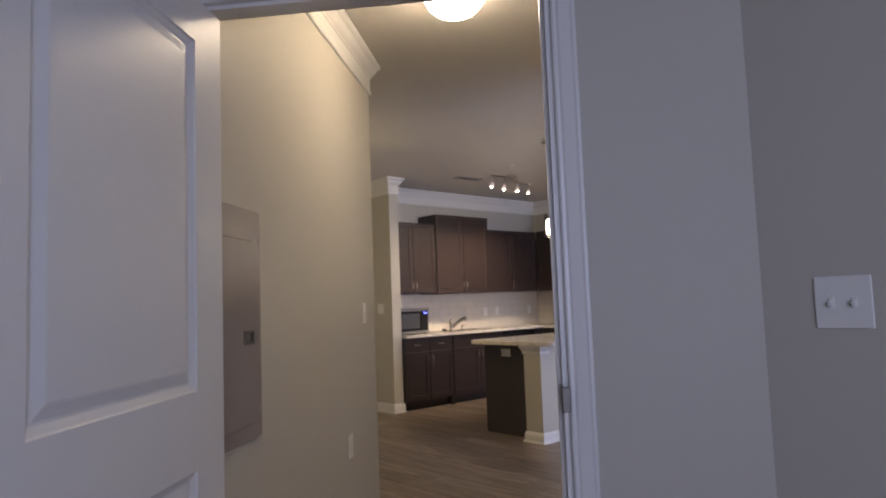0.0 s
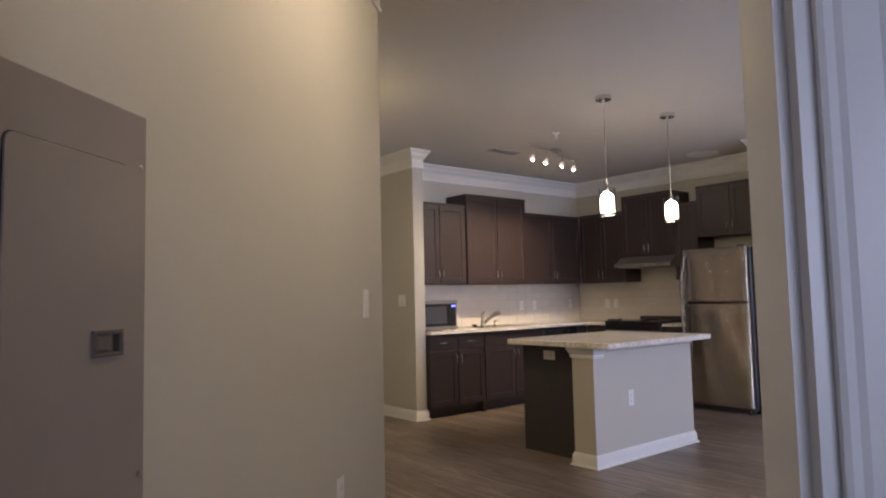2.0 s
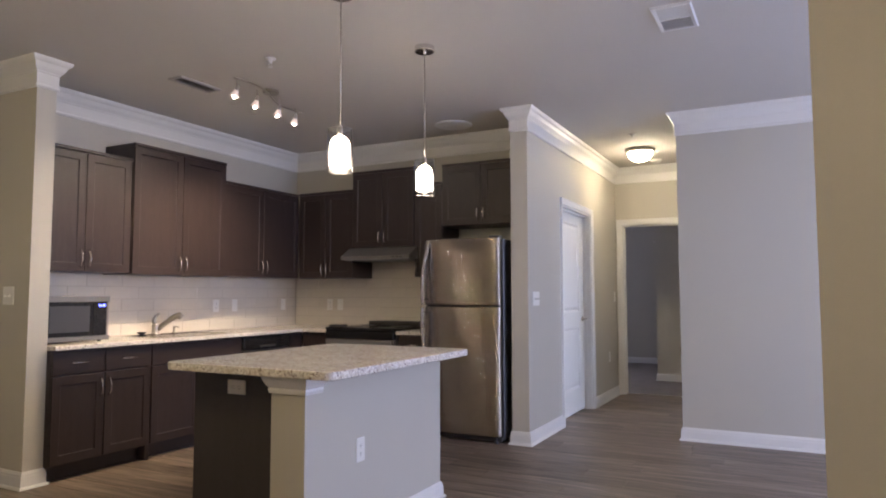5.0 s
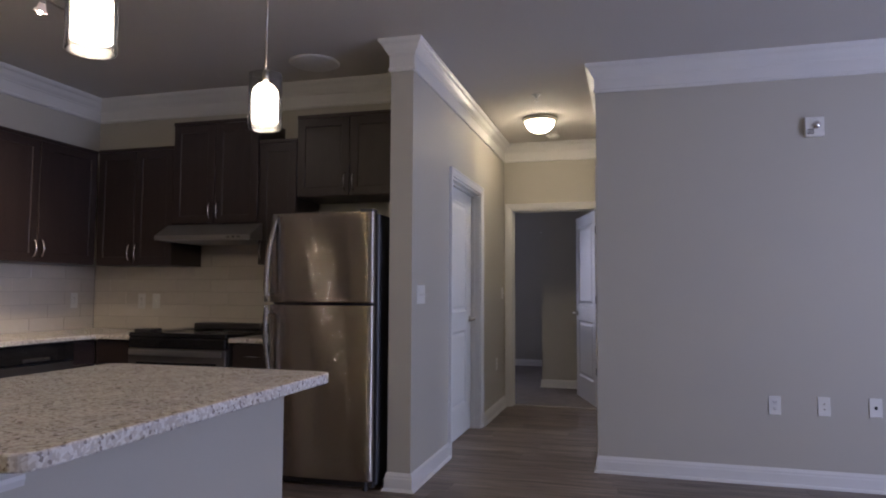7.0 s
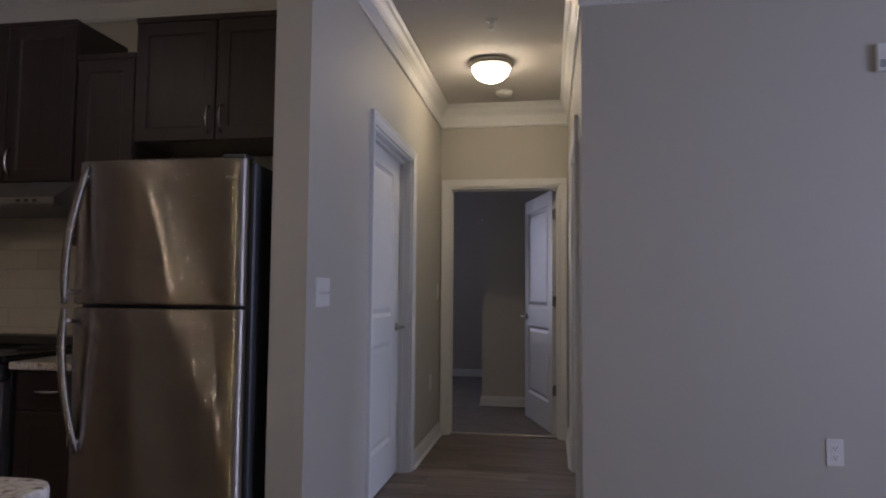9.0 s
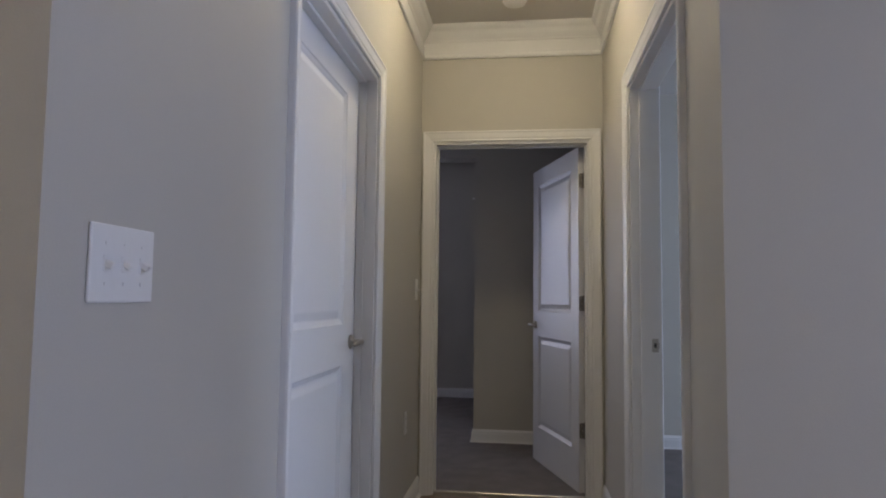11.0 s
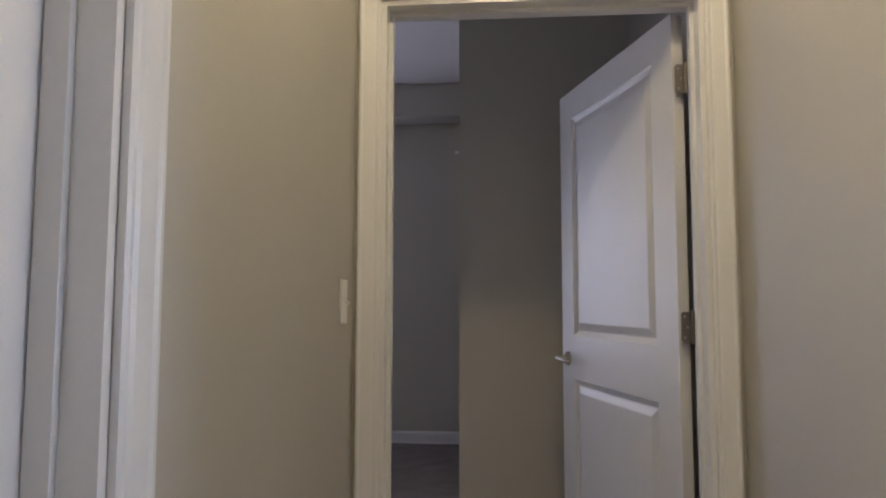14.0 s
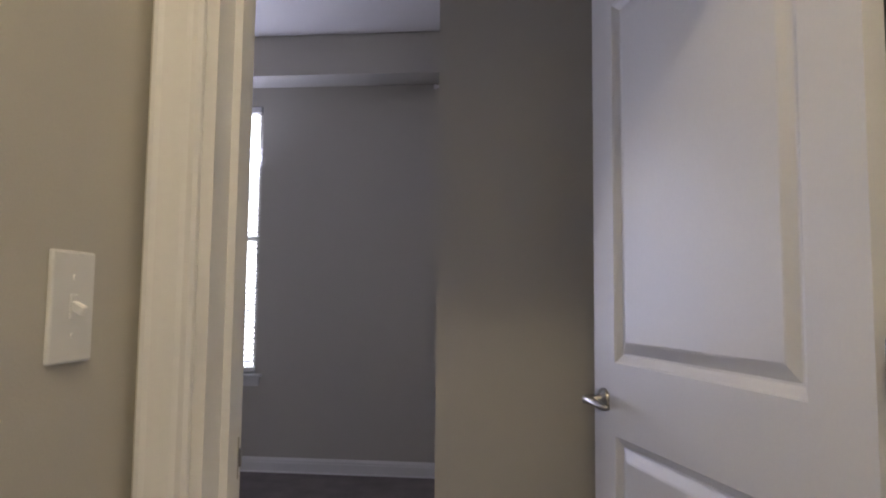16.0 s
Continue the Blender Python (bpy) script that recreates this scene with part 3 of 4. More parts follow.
def plate(name, m, gangs, kind, label, category):
    t = thing(name, m, label, category)
    w = 0.070 + 0.046 * (gangs - 1)
    bm = B()
    box(bm, -w / 2, -0.006, -0.058, w / 2, 0.0, 0.058, 0.003, 2)
    part("cover_plate", bm, PLASTIC, t)
    for g in range(gangs):
        x = (g - (gangs - 1) / 2) * 0.046
        if kind == "switch":
            bm = B()
            box(bm, x - 0.006, -0.0075, -0.013, x + 0.006, -0.005, 0.013, 0.001)
            part("toggle_slot", bm, PLASTIC, t)
            bm = B()
            box(bm, -0.004, -0.016, -0.005, 0.004, 0.0, 0.005, 0.0015)
            part("toggle", bm, PLASTIC, t, m=pose(x, -0.005, 0.002, 28))
            for z in (-0.030, 0.030):
                bm = B()
                lathe(bm, [(0.003, 0), (0.0028, 0.001)], 10, (x, -0.006, z), Matrix.Rotation(radians(90), 3, "X"))
                part("screw", bm, PLASTIC, t)
        elif kind == "outlet":
            for z in (-0.0195, 0.0195):
                bm = B()
                box(bm, x - 0.0165, -0.0072, z - 0.014, x + 0.0165, -0.004, z + 0.014, 0.001)
                rec = part("receptacle", bm, PLASTIC, t)
                bm = B()
                for dx in (-0.0065, 0.0065):
                    box(bm, x + dx - 0.001, -0.0075, z - 0.002, x + dx + 0.001, -0.0071, z + 0.007)
                box(bm, x - 0.002, -0.0075, z - 0.010, x + 0.002, -0.0071, z - 0.006)
                part("slots", bm, DARKHOLE, rec, "dark receptacle slots")
        elif kind == "pair":
            for z in (-0.016, 0.016):
                bm = B()
                lathe(bm, [(0.0055, 0.0055), (0.0055, 0.011), (0.0038, 0.011), (0.0035, 0.007)], 14, (x, 0, z), Matrix.Rotation(radians(90), 3, "X"))
                part("jack", bm, NICKEL, t, "small metal wall jack", smooth=True)
        elif kind == "jack":
            bm = B()
            box(bm, x - 0.008, -0.0075, -0.010, x + 0.008, -0.005, 0.010, 0.001)
            part("jack", bm, DARKHOLE, t, "dark wall jack")
    return t


P = "white plastic light switch plate on the wall"
plate("light_switch", pose(0, 0.176, 1.167, 0, 0, 90), 3, "switch", "white triple toggle switch plate on the hallway wall", "switch")
plate("light_switch", pose(0, 2.965, 1.17, 0, 0, 90), 1, "switch", "white toggle switch plate beside the bedroom door", "switch")
plate("light_switch", pose(-2.60, -2.57, 1.2), 2, "switch", P, "switch")
plate("light_switch", E @ pose(0, -0.27, 1.205, 0, 0, 90), 1, "switch", "white toggle switch plate on the entry wall", "switch")
plate("light_switch", pose(3.318, -5.66, 1.215), 2, "switch", "white double toggle switch plate beside the entry door", "switch")
O = "white duplex outlet low on the wall"
plate("outlet", pose(0, 2.67, 0.48, 0, 0, 90), 1, "outlet", O, "outlet")
plate("outlet", pose(2.128, 0.78, 0.49), 1, "outlet", O, "outlet")
plate("wall_plate", pose(2.404, 0.78, 0.495), 1, "pair", "white wall plate with two small jacks", "wall plate")
plate("wall_plate", pose(2.683, 0.78, 0.50), 1, "jack", "white wall plate with one dark jack", "wall plate")
plate("outlet", E @ pose(0, -0.62, 0.545, 0, 0, 90), 1, "outlet", O, "outlet")
plate("outlet", pose(-3.27, -2.905, 0.482, 0, 0, 90), 1, "outlet", O, "outlet")
plate("outlet", pose(2.10, 4.55, 0.485), 1, "outlet", O, "outlet")
for y in (-0.512, -0.276, 0.424):
    plate("outlet", pose(-2.911, y, 1.10, 0, 0, 90), 1, "outlet" if y != -0.276 else "switch", "white outlet plate on the tile backsplash", "outlet")
plate("outlet", pose(-2.449, 0.631, 1.097), 1, "outlet", "white outlet plate on the tile backsplash", "outlet")
plate("light_switch", pose(-2.315, 0.631, 1.097), 1, "switch", "white switch plate on the tile backsplash", "switch")

# ---- breaker panel ----
bp = thing("breaker_panel", E @ pose(0, -2.0, 0, 0, 0, 90), "grey-brown enamelled breaker panel set in the wall", "breaker panel")
pw, pz0, pz1 = 0.385, 0.825, 1.577
px0 = 2.0 - 1.768 - pw + 0.0
bm = B()
box(bm, px0, -0.010, pz0, px0 + pw, 0.0, pz1, 0.003)
part("trim_plate", bm, PANELGREY, bp)


def rounded_slab(x0, z0, x1, z1, y0, y1, r):
    """A flat plate with rounded corners, its face on y0 and its back on y1."""
    bm = B()
    pts = []
    for cx, cz, a0 in ((x1 - r, z1 - r, 0), (x0 + r, z1 - r, 90), (x0 + r, z0 + r, 180), (x1 - r, z0 + r, 270)):
        pts += [(cx + r * math.cos(radians(a0 + 22.5 * k)), cz + r * math.sin(radians(a0 + 22.5 * k))) for k in range(5)]
    back = [bm.verts.new((x, y1, z)) for x, z in pts]
    edge = [bm.verts.new((x, y0 + 0.0012, z)) for x, z in pts]
    mx, mz = (x0 + x1) / 2, (z0 + z1) / 2
    face = [bm.verts.new((x - math.copysign(0.0012, x - mx), y0, z - math.copysign(0.0012, z - mz))) for x, z in pts]
    for p, q in ((back, edge), (edge, face)):
        for k in range(len(pts)):
            j = (k + 1) % len(pts)
            bm.faces.new((p[k], p[j], q[j], q[k]))
    bm.faces.new(face)
    bm.faces.new(list(reversed(back)))
    return bm


dx0, dx1, dz0, dz1 = px0 + 0.048, px0 + pw - 0.052, pz0 + 0.055, pz1 - 0.105
part("gap", rounded_slab(dx0 - 0.0025, dz0 - 0.002, dx1 + 0.0025, dz1 + 0.003, -0.0106, -0.009, 0.018), DARKHOLE, bp, "dark gap round the panel door")
pd = part("door", rounded_slab(dx0, dz0, dx1, dz1, -0.0145, -0.0095, 0.016), PANELGREY, bp)
bm = B()
sweep(bm, [(px0 + 0.232, 1.134), (px0 + 0.232, 1.179), (px0 + 0.310, 1.179), (px0 + 0.310, 1.134)], [(0.0, 0.0145), (0.0, 0.0185), (0.005, 0.0185), (0.006, 0.0145)], closed=True,
      place=Matrix(((1, 0, 0, 0), (0, 0, -1, 0), (0, 1, 0, 0), (0, 0, 0, 1))))
part("latch_frame", bm, LATCH, pd, "dark grey latch frame")
bm = B()
box(bm, px0 + 0.237, -0.0155, 1.139, px0 + 0.305, -0.0140, 1.174)
box(bm, px0 + 0.239, -0.0190, 1.143, px0 + 0.276, -0.0150, 1.170, 0.003, 2)
part("latch", bm, LATCH, pd, "dark grey sliding latch")
bm = B()
box(bm, px0 + 0.285, -0.0165, 1.142, px0 + 0.300, -0.0153, 1.171)
part("latch_recess", bm, DARKHOLE, pd, "dark finger recess")
bm = B()
box(bm, dx0 - 0.022, -0.0112, 1.372, dx0 - 0.009, -0.0098, 1.402)
part("label", bm, PLASTIC, bp, "small white paper label")
for sx, sz in ((px0 + pw - 0.018, pz1 - 0.10), (px0 + pw - 0.018, pz0 + 0.09), (px0 + 0.018, pz0 + 0.09)):
    bm = B()
    lathe(bm, [(0.005, 0.0098), (0.0045, 0.0122), (0.001, 0.0126)], 12, (sx, 0, sz), Matrix.Rotation(radians(90), 3, "X"))
    part("screw", bm, NICKEL, bp, "small bright screw head", smooth=True)

# ---- kitchen cabinets ----


def pull(parent, x, z, y, length=0.122, upright=True):
    """An arched bar pull centred at x, z on the face y."""
    bm = B()
    pts = []
    for i in range(9):
        u = i / 8
        out = 0.028 * math.sin(math.pi * u) ** 0.55 if 0 < u < 1 else 0.0
        s = (u - 0.5) * length
        pts.append((x, y - out, z + s) if upright else (x + s, y - out, z))
    tube(bm, pts, [0.0060, 0.0048, 0.0052, 0.0060, 0.0063, 0.0060, 0.0052, 0.0048, 0.0060], 8)
    part("handle", bm, CHROME, parent, "arched polished nickel pull", smooth=True)


def shaker(t, x0, z0, x1, z1, name="door", rail=0.058, handle=None):
    """A shaker front on y = 0 with its panel sunk; handle (x, z, upright)."""
    bm = B()
    w, th = rail, 0.019
    rings = []
    for ins, y in ((0, th), (0, 0.0015), (0.0015, 0), (w - 0.002, 0), (w, 0.002), (w, 0.007), (w + 0.004, 0.0085)):
        rings.append([bm.verts.new(c) for c in ((x0 + ins, y, z0 + ins), (x1 - ins, y, z0 + ins), (x1 - ins, y, z1 - ins), (x0 + ins, y, z1 - ins))])
    for p, q in zip(rings, rings[1:]):
        for k in range(4):
            bm.faces.new((p[k], p[(k + 1) % 4], q[(k + 1) % 4], q[k]))
    bm.faces.new(rings[-1])
    bm.faces.new(list(reversed(rings[0])))
    d = part(name, bm, ESPRESSO, t)
    if handle:
        pull(d, handle[0], handle[1], 0.0, upright=handle[2])
    return d


def slab_front(t, x0, z0, x1, z1, handle=True, name="drawer"):
    bm = B()
    box(bm, x0, 0, z0, x1, 0.019, z1, 0.002)
    d = part(name, bm, ESPRESSO_H, t)
    if handle:
        pull(d, (x0 + x1) / 2, (z0 + z1) / 2, 0.0, upright=False)
    return d


def base_cabinet(m, w, label, drawers=2, doors=2, depth=0.585, handles=True, toe=0.105, height=0.844, foot=False):
    t = thing("base_cabinet", m, label, "cabinet", "base cabinets")
    bm = B()
    box(bm, 0, 0.019, toe, w, depth, height)
    part("body", bm, ESPRESSO, t)
    bm = B()
    box(bm, 0.002, 0.085, 0, w - 0.002, depth, toe)
    part("toe_kick", bm, TOE, t)
    if foot:
        bm = B()
        box(bm, w - 0.034, 0.006, 0, w + 0.002, 0.084, height - 0.004, 0.002)
        part("end_stile", bm, ESPRESSO, t)
    g = 0.004
    zt, zd = height - 0.012, height - 0.165
    for i in range(drawers):
        slab_front(t, w * i / drawers + g, zd + g, w * (i + 1) / drawers - g, zt, handles)
    for i in range(doors):
        a, b = w * i / doors + g, w * (i + 1) / doors - g
        hx = b - 0.028 if (doors == 1 or i == 0) else a + 0.028
        shaker(t, a, toe + 0.008, b, (zd if drawers else zt) - g, handle=(hx, zd - 0.10, True))
    return t


def wall_cabinet(m, w, z0, z1, label, doors=2, depth=0.33, handle_low=True):
    t = thing("wall_cabinet", m, label, "cabinet", "wall cabinets")
    bm = B()
    box(bm, 0, 0.019, z0, w, depth, z1)
    part("body", bm, ESPRESSO, t)
    bm = B()
    box(bm, -0.001, -0.004, z1 - 0.022, w + 0.001, 0.019, z1 + 0.002, 0.002)
    part("top_rail", bm, ESPRESSO_H, t)
    g = 0.003
    for i in range(doors):
        a, b = w * i / doors + g, w * (i + 1) / doors - g
        hx = b - 0.028 if (i == 0 and doors > 1) else a + 0.028
        shaker(t, a, z0 + 0.004, b, z1 - 0.024, handle=(hx, z0 + 0.095, True))
    return t


KX = -2.33
base_cabinet(pose(KX, -2.437, 0, 0, 0, 90), 0.752, "dark espresso base cabinet with two drawers over two doors", foot=True)
base_cabinet(pose(KX, -1.68, 0, 0, 0, 90), 0.915, "dark espresso sink base cabinet with two doors", drawers=1, handles=False)
base_cabinet(pose(KX, -0.155, 0, 0, 0, 90), 0.195, "dark espresso filler cabinet in the kitchen corner", drawers=1, doors=1, handles=False)
base_cabinet(pose(-2.325, 0.035, 0), 0.30, "dark espresso corner base cabinet", drawers=1, doors=1, handles=False)
base_cabinet(pose(-1.245, 0.035, 0), 0.30, "narrow dark espresso base cabinet beside the refrigerator", drawers=1, doors=1)
UX = -2.59
wall_cabinet(pose(UX, -2.437, 0, 0, 0, 90), 0.745, 1.37, 2.25, "dark espresso two-door wall cabinet")
wall_cabinet(pose(UX + 0.02, -1.69, 0, 0, 0, 90), 0.945, 1.362, 2.378, "taller dark espresso wall cabinet above the sink", depth=0.35)
wall_cabinet(pose(UX, -0.743, 0, 0, 0, 90), 1.02, 1.37, 2.225, "dark espresso two-door wall cabinet running into the corner")
wall_cabinet(pose(-2.585, 0.28, 0), 0.665, 1.365, 2.235, "dark espresso corner wall cabinet with two doors", depth=0.36)
wall_cabinet(pose(-1.918, 0.27, 0), 0.695, 1.655, 2.40, "raised dark espresso cabinet above the range hood", depth=0.37)
wall_cabinet(pose(-1.221, 0.28, 0), 0.288, 1.365, 2.235, "narrow dark espresso wall cabinet", doors=1, depth=0.36)
wall_cabinet(pose(-0.931, 0.28, 0), 0.780, 1.825, 2.39, "dark espresso cabinet above the refrigerator", depth=0.36)

# dishwasher
dw = thing("dishwasher", pose(KX, -0.762, 0, 0, 0, 90), "black built-in dishwasher under the counter", "dishwasher")
bm = B()
box(bm, 0.004, 0.02, 0.10, 0.60, 0.58, 0.842)
part("body", bm, BLACKPL, dw)
bm = B()
box(bm, 0.004, -0.012, 0.12, 0.60, 0.02, 0.715, 0.006, 2)
part("door", bm, BLACKPL, dw)
bm = B()
box(bm, 0.004, -0.016, 0.722, 0.60, 0.02, 0.840, 0.008, 2)
cp = part("control_panel", bm, BLACKGLASS, dw)
bm = B()
box(bm, 0.20, -0.024, 0.735, 0.40, -0.014, 0.755, 0.004, 2)
part("handle", bm, BLACKPL, cp)
bm = B()
box(bm, 0.006, 0.07, 0.0, 0.598, 0.5, 0.10)
part("toe_kick", bm, TOE, dw)

# counters


def slab_top(name, outline, z0, z1, label, r=0.006):
    bm = B()
    low = [bm.verts.new((x, y, z0)) for x, y in outline]
    f = bm.faces.new(low)
    up = bmesh.ops.extrude_face_region(bm, geom=[f])
    vs = [g for g in up["geom"] if isinstance(g, bmesh.types.BMVert)]
    for v in vs:
        v.co.z = z1
    rim = [e for e in bm.edges if abs(e.verts[0].co.z - e.verts[1].co.z) < 1e-6]
    bmesh.ops.bevel(bm, geom=rim, offset=r, segments=2, affect="EDGES", profile=0.5)
    return solid(name, bm, GRANITE, label, "countertop")


def rounded(x0, y0, x1, y1, r):
    pts = []
    for cx, cy, a0 in ((x1 - r, y1 - r, 0), (x0 + r, y1 - r, 90), (x0 + r, y0 + r, 180), (x1 - r, y0 + r, 270)):
        for i in range(6):
            a = radians(a0 + 18 * i)
            pts.append((cx + r * math.cos(a), cy + r * math.sin(a)))
    return pts


CT = 0.876
slab_top("countertop", [(-2.912, -2.437), (-2.30, -2.437), (-2.30, -1.60), (-2.30, 0.005), (-2.025, 0.005), (-2.025, 0.63), (-2.912, 0.63)], 0.845, CT,
         "speckled beige granite countertop with a sink")
slab_top("countertop", [(-1.25, 0.0), (-0.935, 0.0), (-0.935, 0.63), (-1.25, 0.63)], 0.845, CT, "short speckled granite countertop beside the range")

# sink rim, faucet, soap pump
sk = thing("sink", pose(-2.58, -1.22, CT), "stainless steel drop-in sink", "sink")
bm = B()
sweep(bm, rounded(-0.21, -0.37, 0.21, 0.37, 0.05), [(0.0, 0.0), (0.004, 0.004), (-0.02, 0.006), (-0.028, 0.001)], closed=True)
part("rim", bm, STEEL, sk)
bm = B()
box(bm, -0.19, -0.35, 0.0005, 0.19, 0.35, 0.0015)
part("bowl", bm, STEEL, sk)
fc = thing("faucet", pose(-2.80, -1.27, CT, 0, 0, 90), "brushed nickel pull-out kitchen faucet", "faucet")
bm = B()
lathe(bm, [(0.040, 0), (0.040, 0.006), (0.031, 0.012), (0.029, 0.05), (0.030, 0.075), (0.024, 0.088), (0.008, 0.092)], 20)
part("base", bm, NICKEL, fc, smooth=True)
bm = B()
tube(bm, [(0.0, 0, 0.030), (0.030, -0.035, 0.070), (0.068, -0.078, 0.115), (0.100, -0.112, 0.148), (0.120, -0.135, 0.158), (0.134, -0.150, 0.136)], [0.022, 0.022, 0.022, 0.025, 0.029, 0.027], 12)
part("spout", bm, NICKEL, fc, smooth=True)
bm = B()
tube(bm, [(0, 0, 0.08), (-0.010, 0.010, 0.115), (0.004, 0.010, 0.148), (0.030, -0.004, 0.172)], [0.020, 0.017, 0.013, 0.009], 10)
part("lever", bm, NICKEL, fc, smooth=True)
sp = thing("soap_dispenser", pose(-2.80, -1.08, CT), "small brushed nickel soap pump by the sink", "soap dispenser")
bm = B()
lathe(bm, [(0.02, 0), (0.02, 0.008), (0.010, 0.014), (0.009, 0.045), (0.013, 0.05), (0.012, 0.062)], 16)
tube(bm, [(0, 0, 0.055), (0.03, 0, 0.058), (0.055, 0, 0.05)], 0.005)
part("pump", bm, NICKEL, sp, smooth=True)
st = thing("sink_stopper", pose(-2.78, -1.42, CT), "dark rubber and metal sink stopper", "sink stopper")
bm = B()
lathe(bm, [(0.012, 0), (0.014, 0.012), (0.036, 0.02), (0.034, 0.028), (0.008, 0.03)], 16)
part("disc", bm, BLACKPL, st, smooth=True)

# microwave
mw = thing("microwave", pose(-2.45, -2.425, CT, 0, 0, 90), "small silver microwave with a black glass door", "microwave")
bm = B()
box(bm, 0, 0.012, 0.012, 0.475, 0.33, 0.32, 0.006, 2)
part("body", bm, HOODM, mw)
bm = B()
box(bm, 0.0, 0.0, 0.014, 0.475, 0.014, 0.045, 0.003)
box(bm, 0.0, 0.0, 0.28, 0.475, 0.014, 0.32, 0.003)
part("front_frame", bm, HOODM, mw)
bm = B()
box(bm, 0.004, -0.004, 0.045, 0.343, 0.012, 0.28, 0.003)
md = part("door", bm, BLACKGLASS, mw)
bm = B()
box(bm, 0.03, -0.0055, 0.075, 0.315, -0.003, 0.252)
part("window", bm, FRSIDE, md, "dark mesh window")
bm = B()
box(bm, 0.345, -0.004, 0.045, 0.447, 0.012, 0.28, 0.003)
mc = part("control_panel", bm, BLACKGLASS, mw)
bm = B()
for i, x in enumerate((0.385, 0.397, 0.413, 0.425)):
    box(bm, x, -0.0052, 0.246, x + 0.007, -0.0038, 0.262)
part("clock", bm, LED, mc, "glowing blue clock digits")
for x in (0.04, 0.43):
    for y in (0.05, 0.29):
        bm = B()
        lathe(bm, [(0.012, 0.0), (0.012, 0.013)], 12, (x, y, 0))
        part("foot", bm, BLACKPL, mw)

# range
rg = thing("range", pose(-2.02, 0.0, 0), "black electric range with a silver door handle", "range")
bm = B()
box(bm, 0.003, 0.03, 0.06, 0.757, 0.62, 0.875)
part("body", bm, BLACKPL, rg)
bm = B()
box(bm, 0.0, -0.012, 0.868, 0.76, 0.62, 0.900, 0.010, 3)
ck = part("cooktop", bm, BLACKGLASS, rg)
for x, y, r in ((0.2, 0.16, 0.10), (0.56, 0.16, 0.08), (0.2, 0.43, 0.08), (0.56, 0.43, 0.10)):
    bm = B()
    lathe(bm, [(r, 0.9005), (r - 0.004, 0.9015)], 32, (x, y, 0))
    part("burner", bm, BLACKPL, ck)
bm = B()
box(bm, 0.18, 0.45, 0.900, 0.74, 0.60, 0.945, 0.01, 2)
part("rear_vent", bm, BLACKPL, rg)
bm = B()
box(bm, 0.02, 0.02, 0.900, 0.15, 0.14, 0.922, 0.006, 2)
part("spoon_rest", bm, BLACKPL, rg)
bm = B()
box(bm, 0.004, -0.016, 0.795, 0.756, 0.03, 0.868, 0.012, 3)
part("control_strip", bm, BLACKGLASS, rg)
bm = B()
box(bm, 0.004, -0.012, 0.22, 0.756, 0.03, 0.795, 0.005)
od = part("oven_door", bm, OVENFRAME, rg, "dark stainless oven door")
bm = B()
box(bm, 0.07, -0.0145, 0.31, 0.69, -0.0105, 0.705, 0.002)
part("oven_window", bm, BLACKGLASS, od, "black glass oven window")
bm = B()
box(bm, 0.022, -0.034, 0.748, 0.738, -0.020, 0.787, 0.006, 2)
box(bm, 0.04, -0.022, 0.757, 0.07, -0.010, 0.780)
box(bm, 0.69, -0.022, 0.757, 0.72, -0.010, 0.780)
part("handle", bm, HOODM, od, "flat silver bar handle")
bm = B()
box(bm, 0.004, -0.008, 0.07, 0.756, 0.03, 0.21, 0.004)
part("drawer", bm, BLACKPL, rg)
bm = B()
box(bm, 0.02, 0.06, 0.0, 0.74, 0.6, 0.06)
part("base", bm, TOE, rg)

# range hood
hd = thing("range_hood", pose(-1.95, 0.13, 0), "silver under-cabinet range hood", "range hood")
bm = B()
prof = [(0.0, 1.535), (0.0, 1.565), (0.14, 1.652), (0.50, 1.652), (0.50, 1.535)]
a = [bm.verts.new((0.0, y, z)) for y, z in prof]
b = [bm.verts.new((0.762, y, z)) for y, z in prof]
bm.faces.new(a)
bm.faces.new(list(reversed(b)))
for i in range(5):
    j = (i + 1) % 5
    bm.faces.new((a[i], b[i], b[j], a[j]))
part("canopy", bm, HOODM, hd)
bm = B()
box(bm, 0.03, 0.03, 1.528, 0.732, 0.47, 1.536)
part("filter", bm, VENTGREY, hd, "grey mesh grease filter")
for i in range(3):
    bm = B()
    box(bm, 0.58 + i * 0.04, -0.003, 1.543, 0.60 + i * 0.04, 0.002, 1.556, 0.001)
    part("switch", bm, BLACKPL, hd)

# refrigerator
FX0, FX1, FY, FT, FS = -0.925, -0.218, -0.095, 1.672, 1.107
fw = FX1 - FX0
fr = thing("refrigerator", pose(FX0, FY, 0), "stainless steel top-freezer refrigerator with dark grey sides", "refrigerator")
bm = B()
box(bm, 0.004, 0.075, 0.03, fw + 0.014, 0.70, FT - 0.012, 0.006)
part("body", bm, FRSIDE, fr)
bm = B()
box(bm, 0.01, 0.06, 0.012, fw - 0.005, 0.2, 0.050, 0.004)
part("grille", bm, BLACKPL, fr)
for x in (0.03, fw - 0.05):
    bm = B()
    lathe(bm, [(0.016, 0.0), (0.016, 0.012), (0.010, 0.014), (0.010, 0.045)], 12, (x, 0.05, 0))
    part("levelling_foot", bm, FRSIDE, fr)


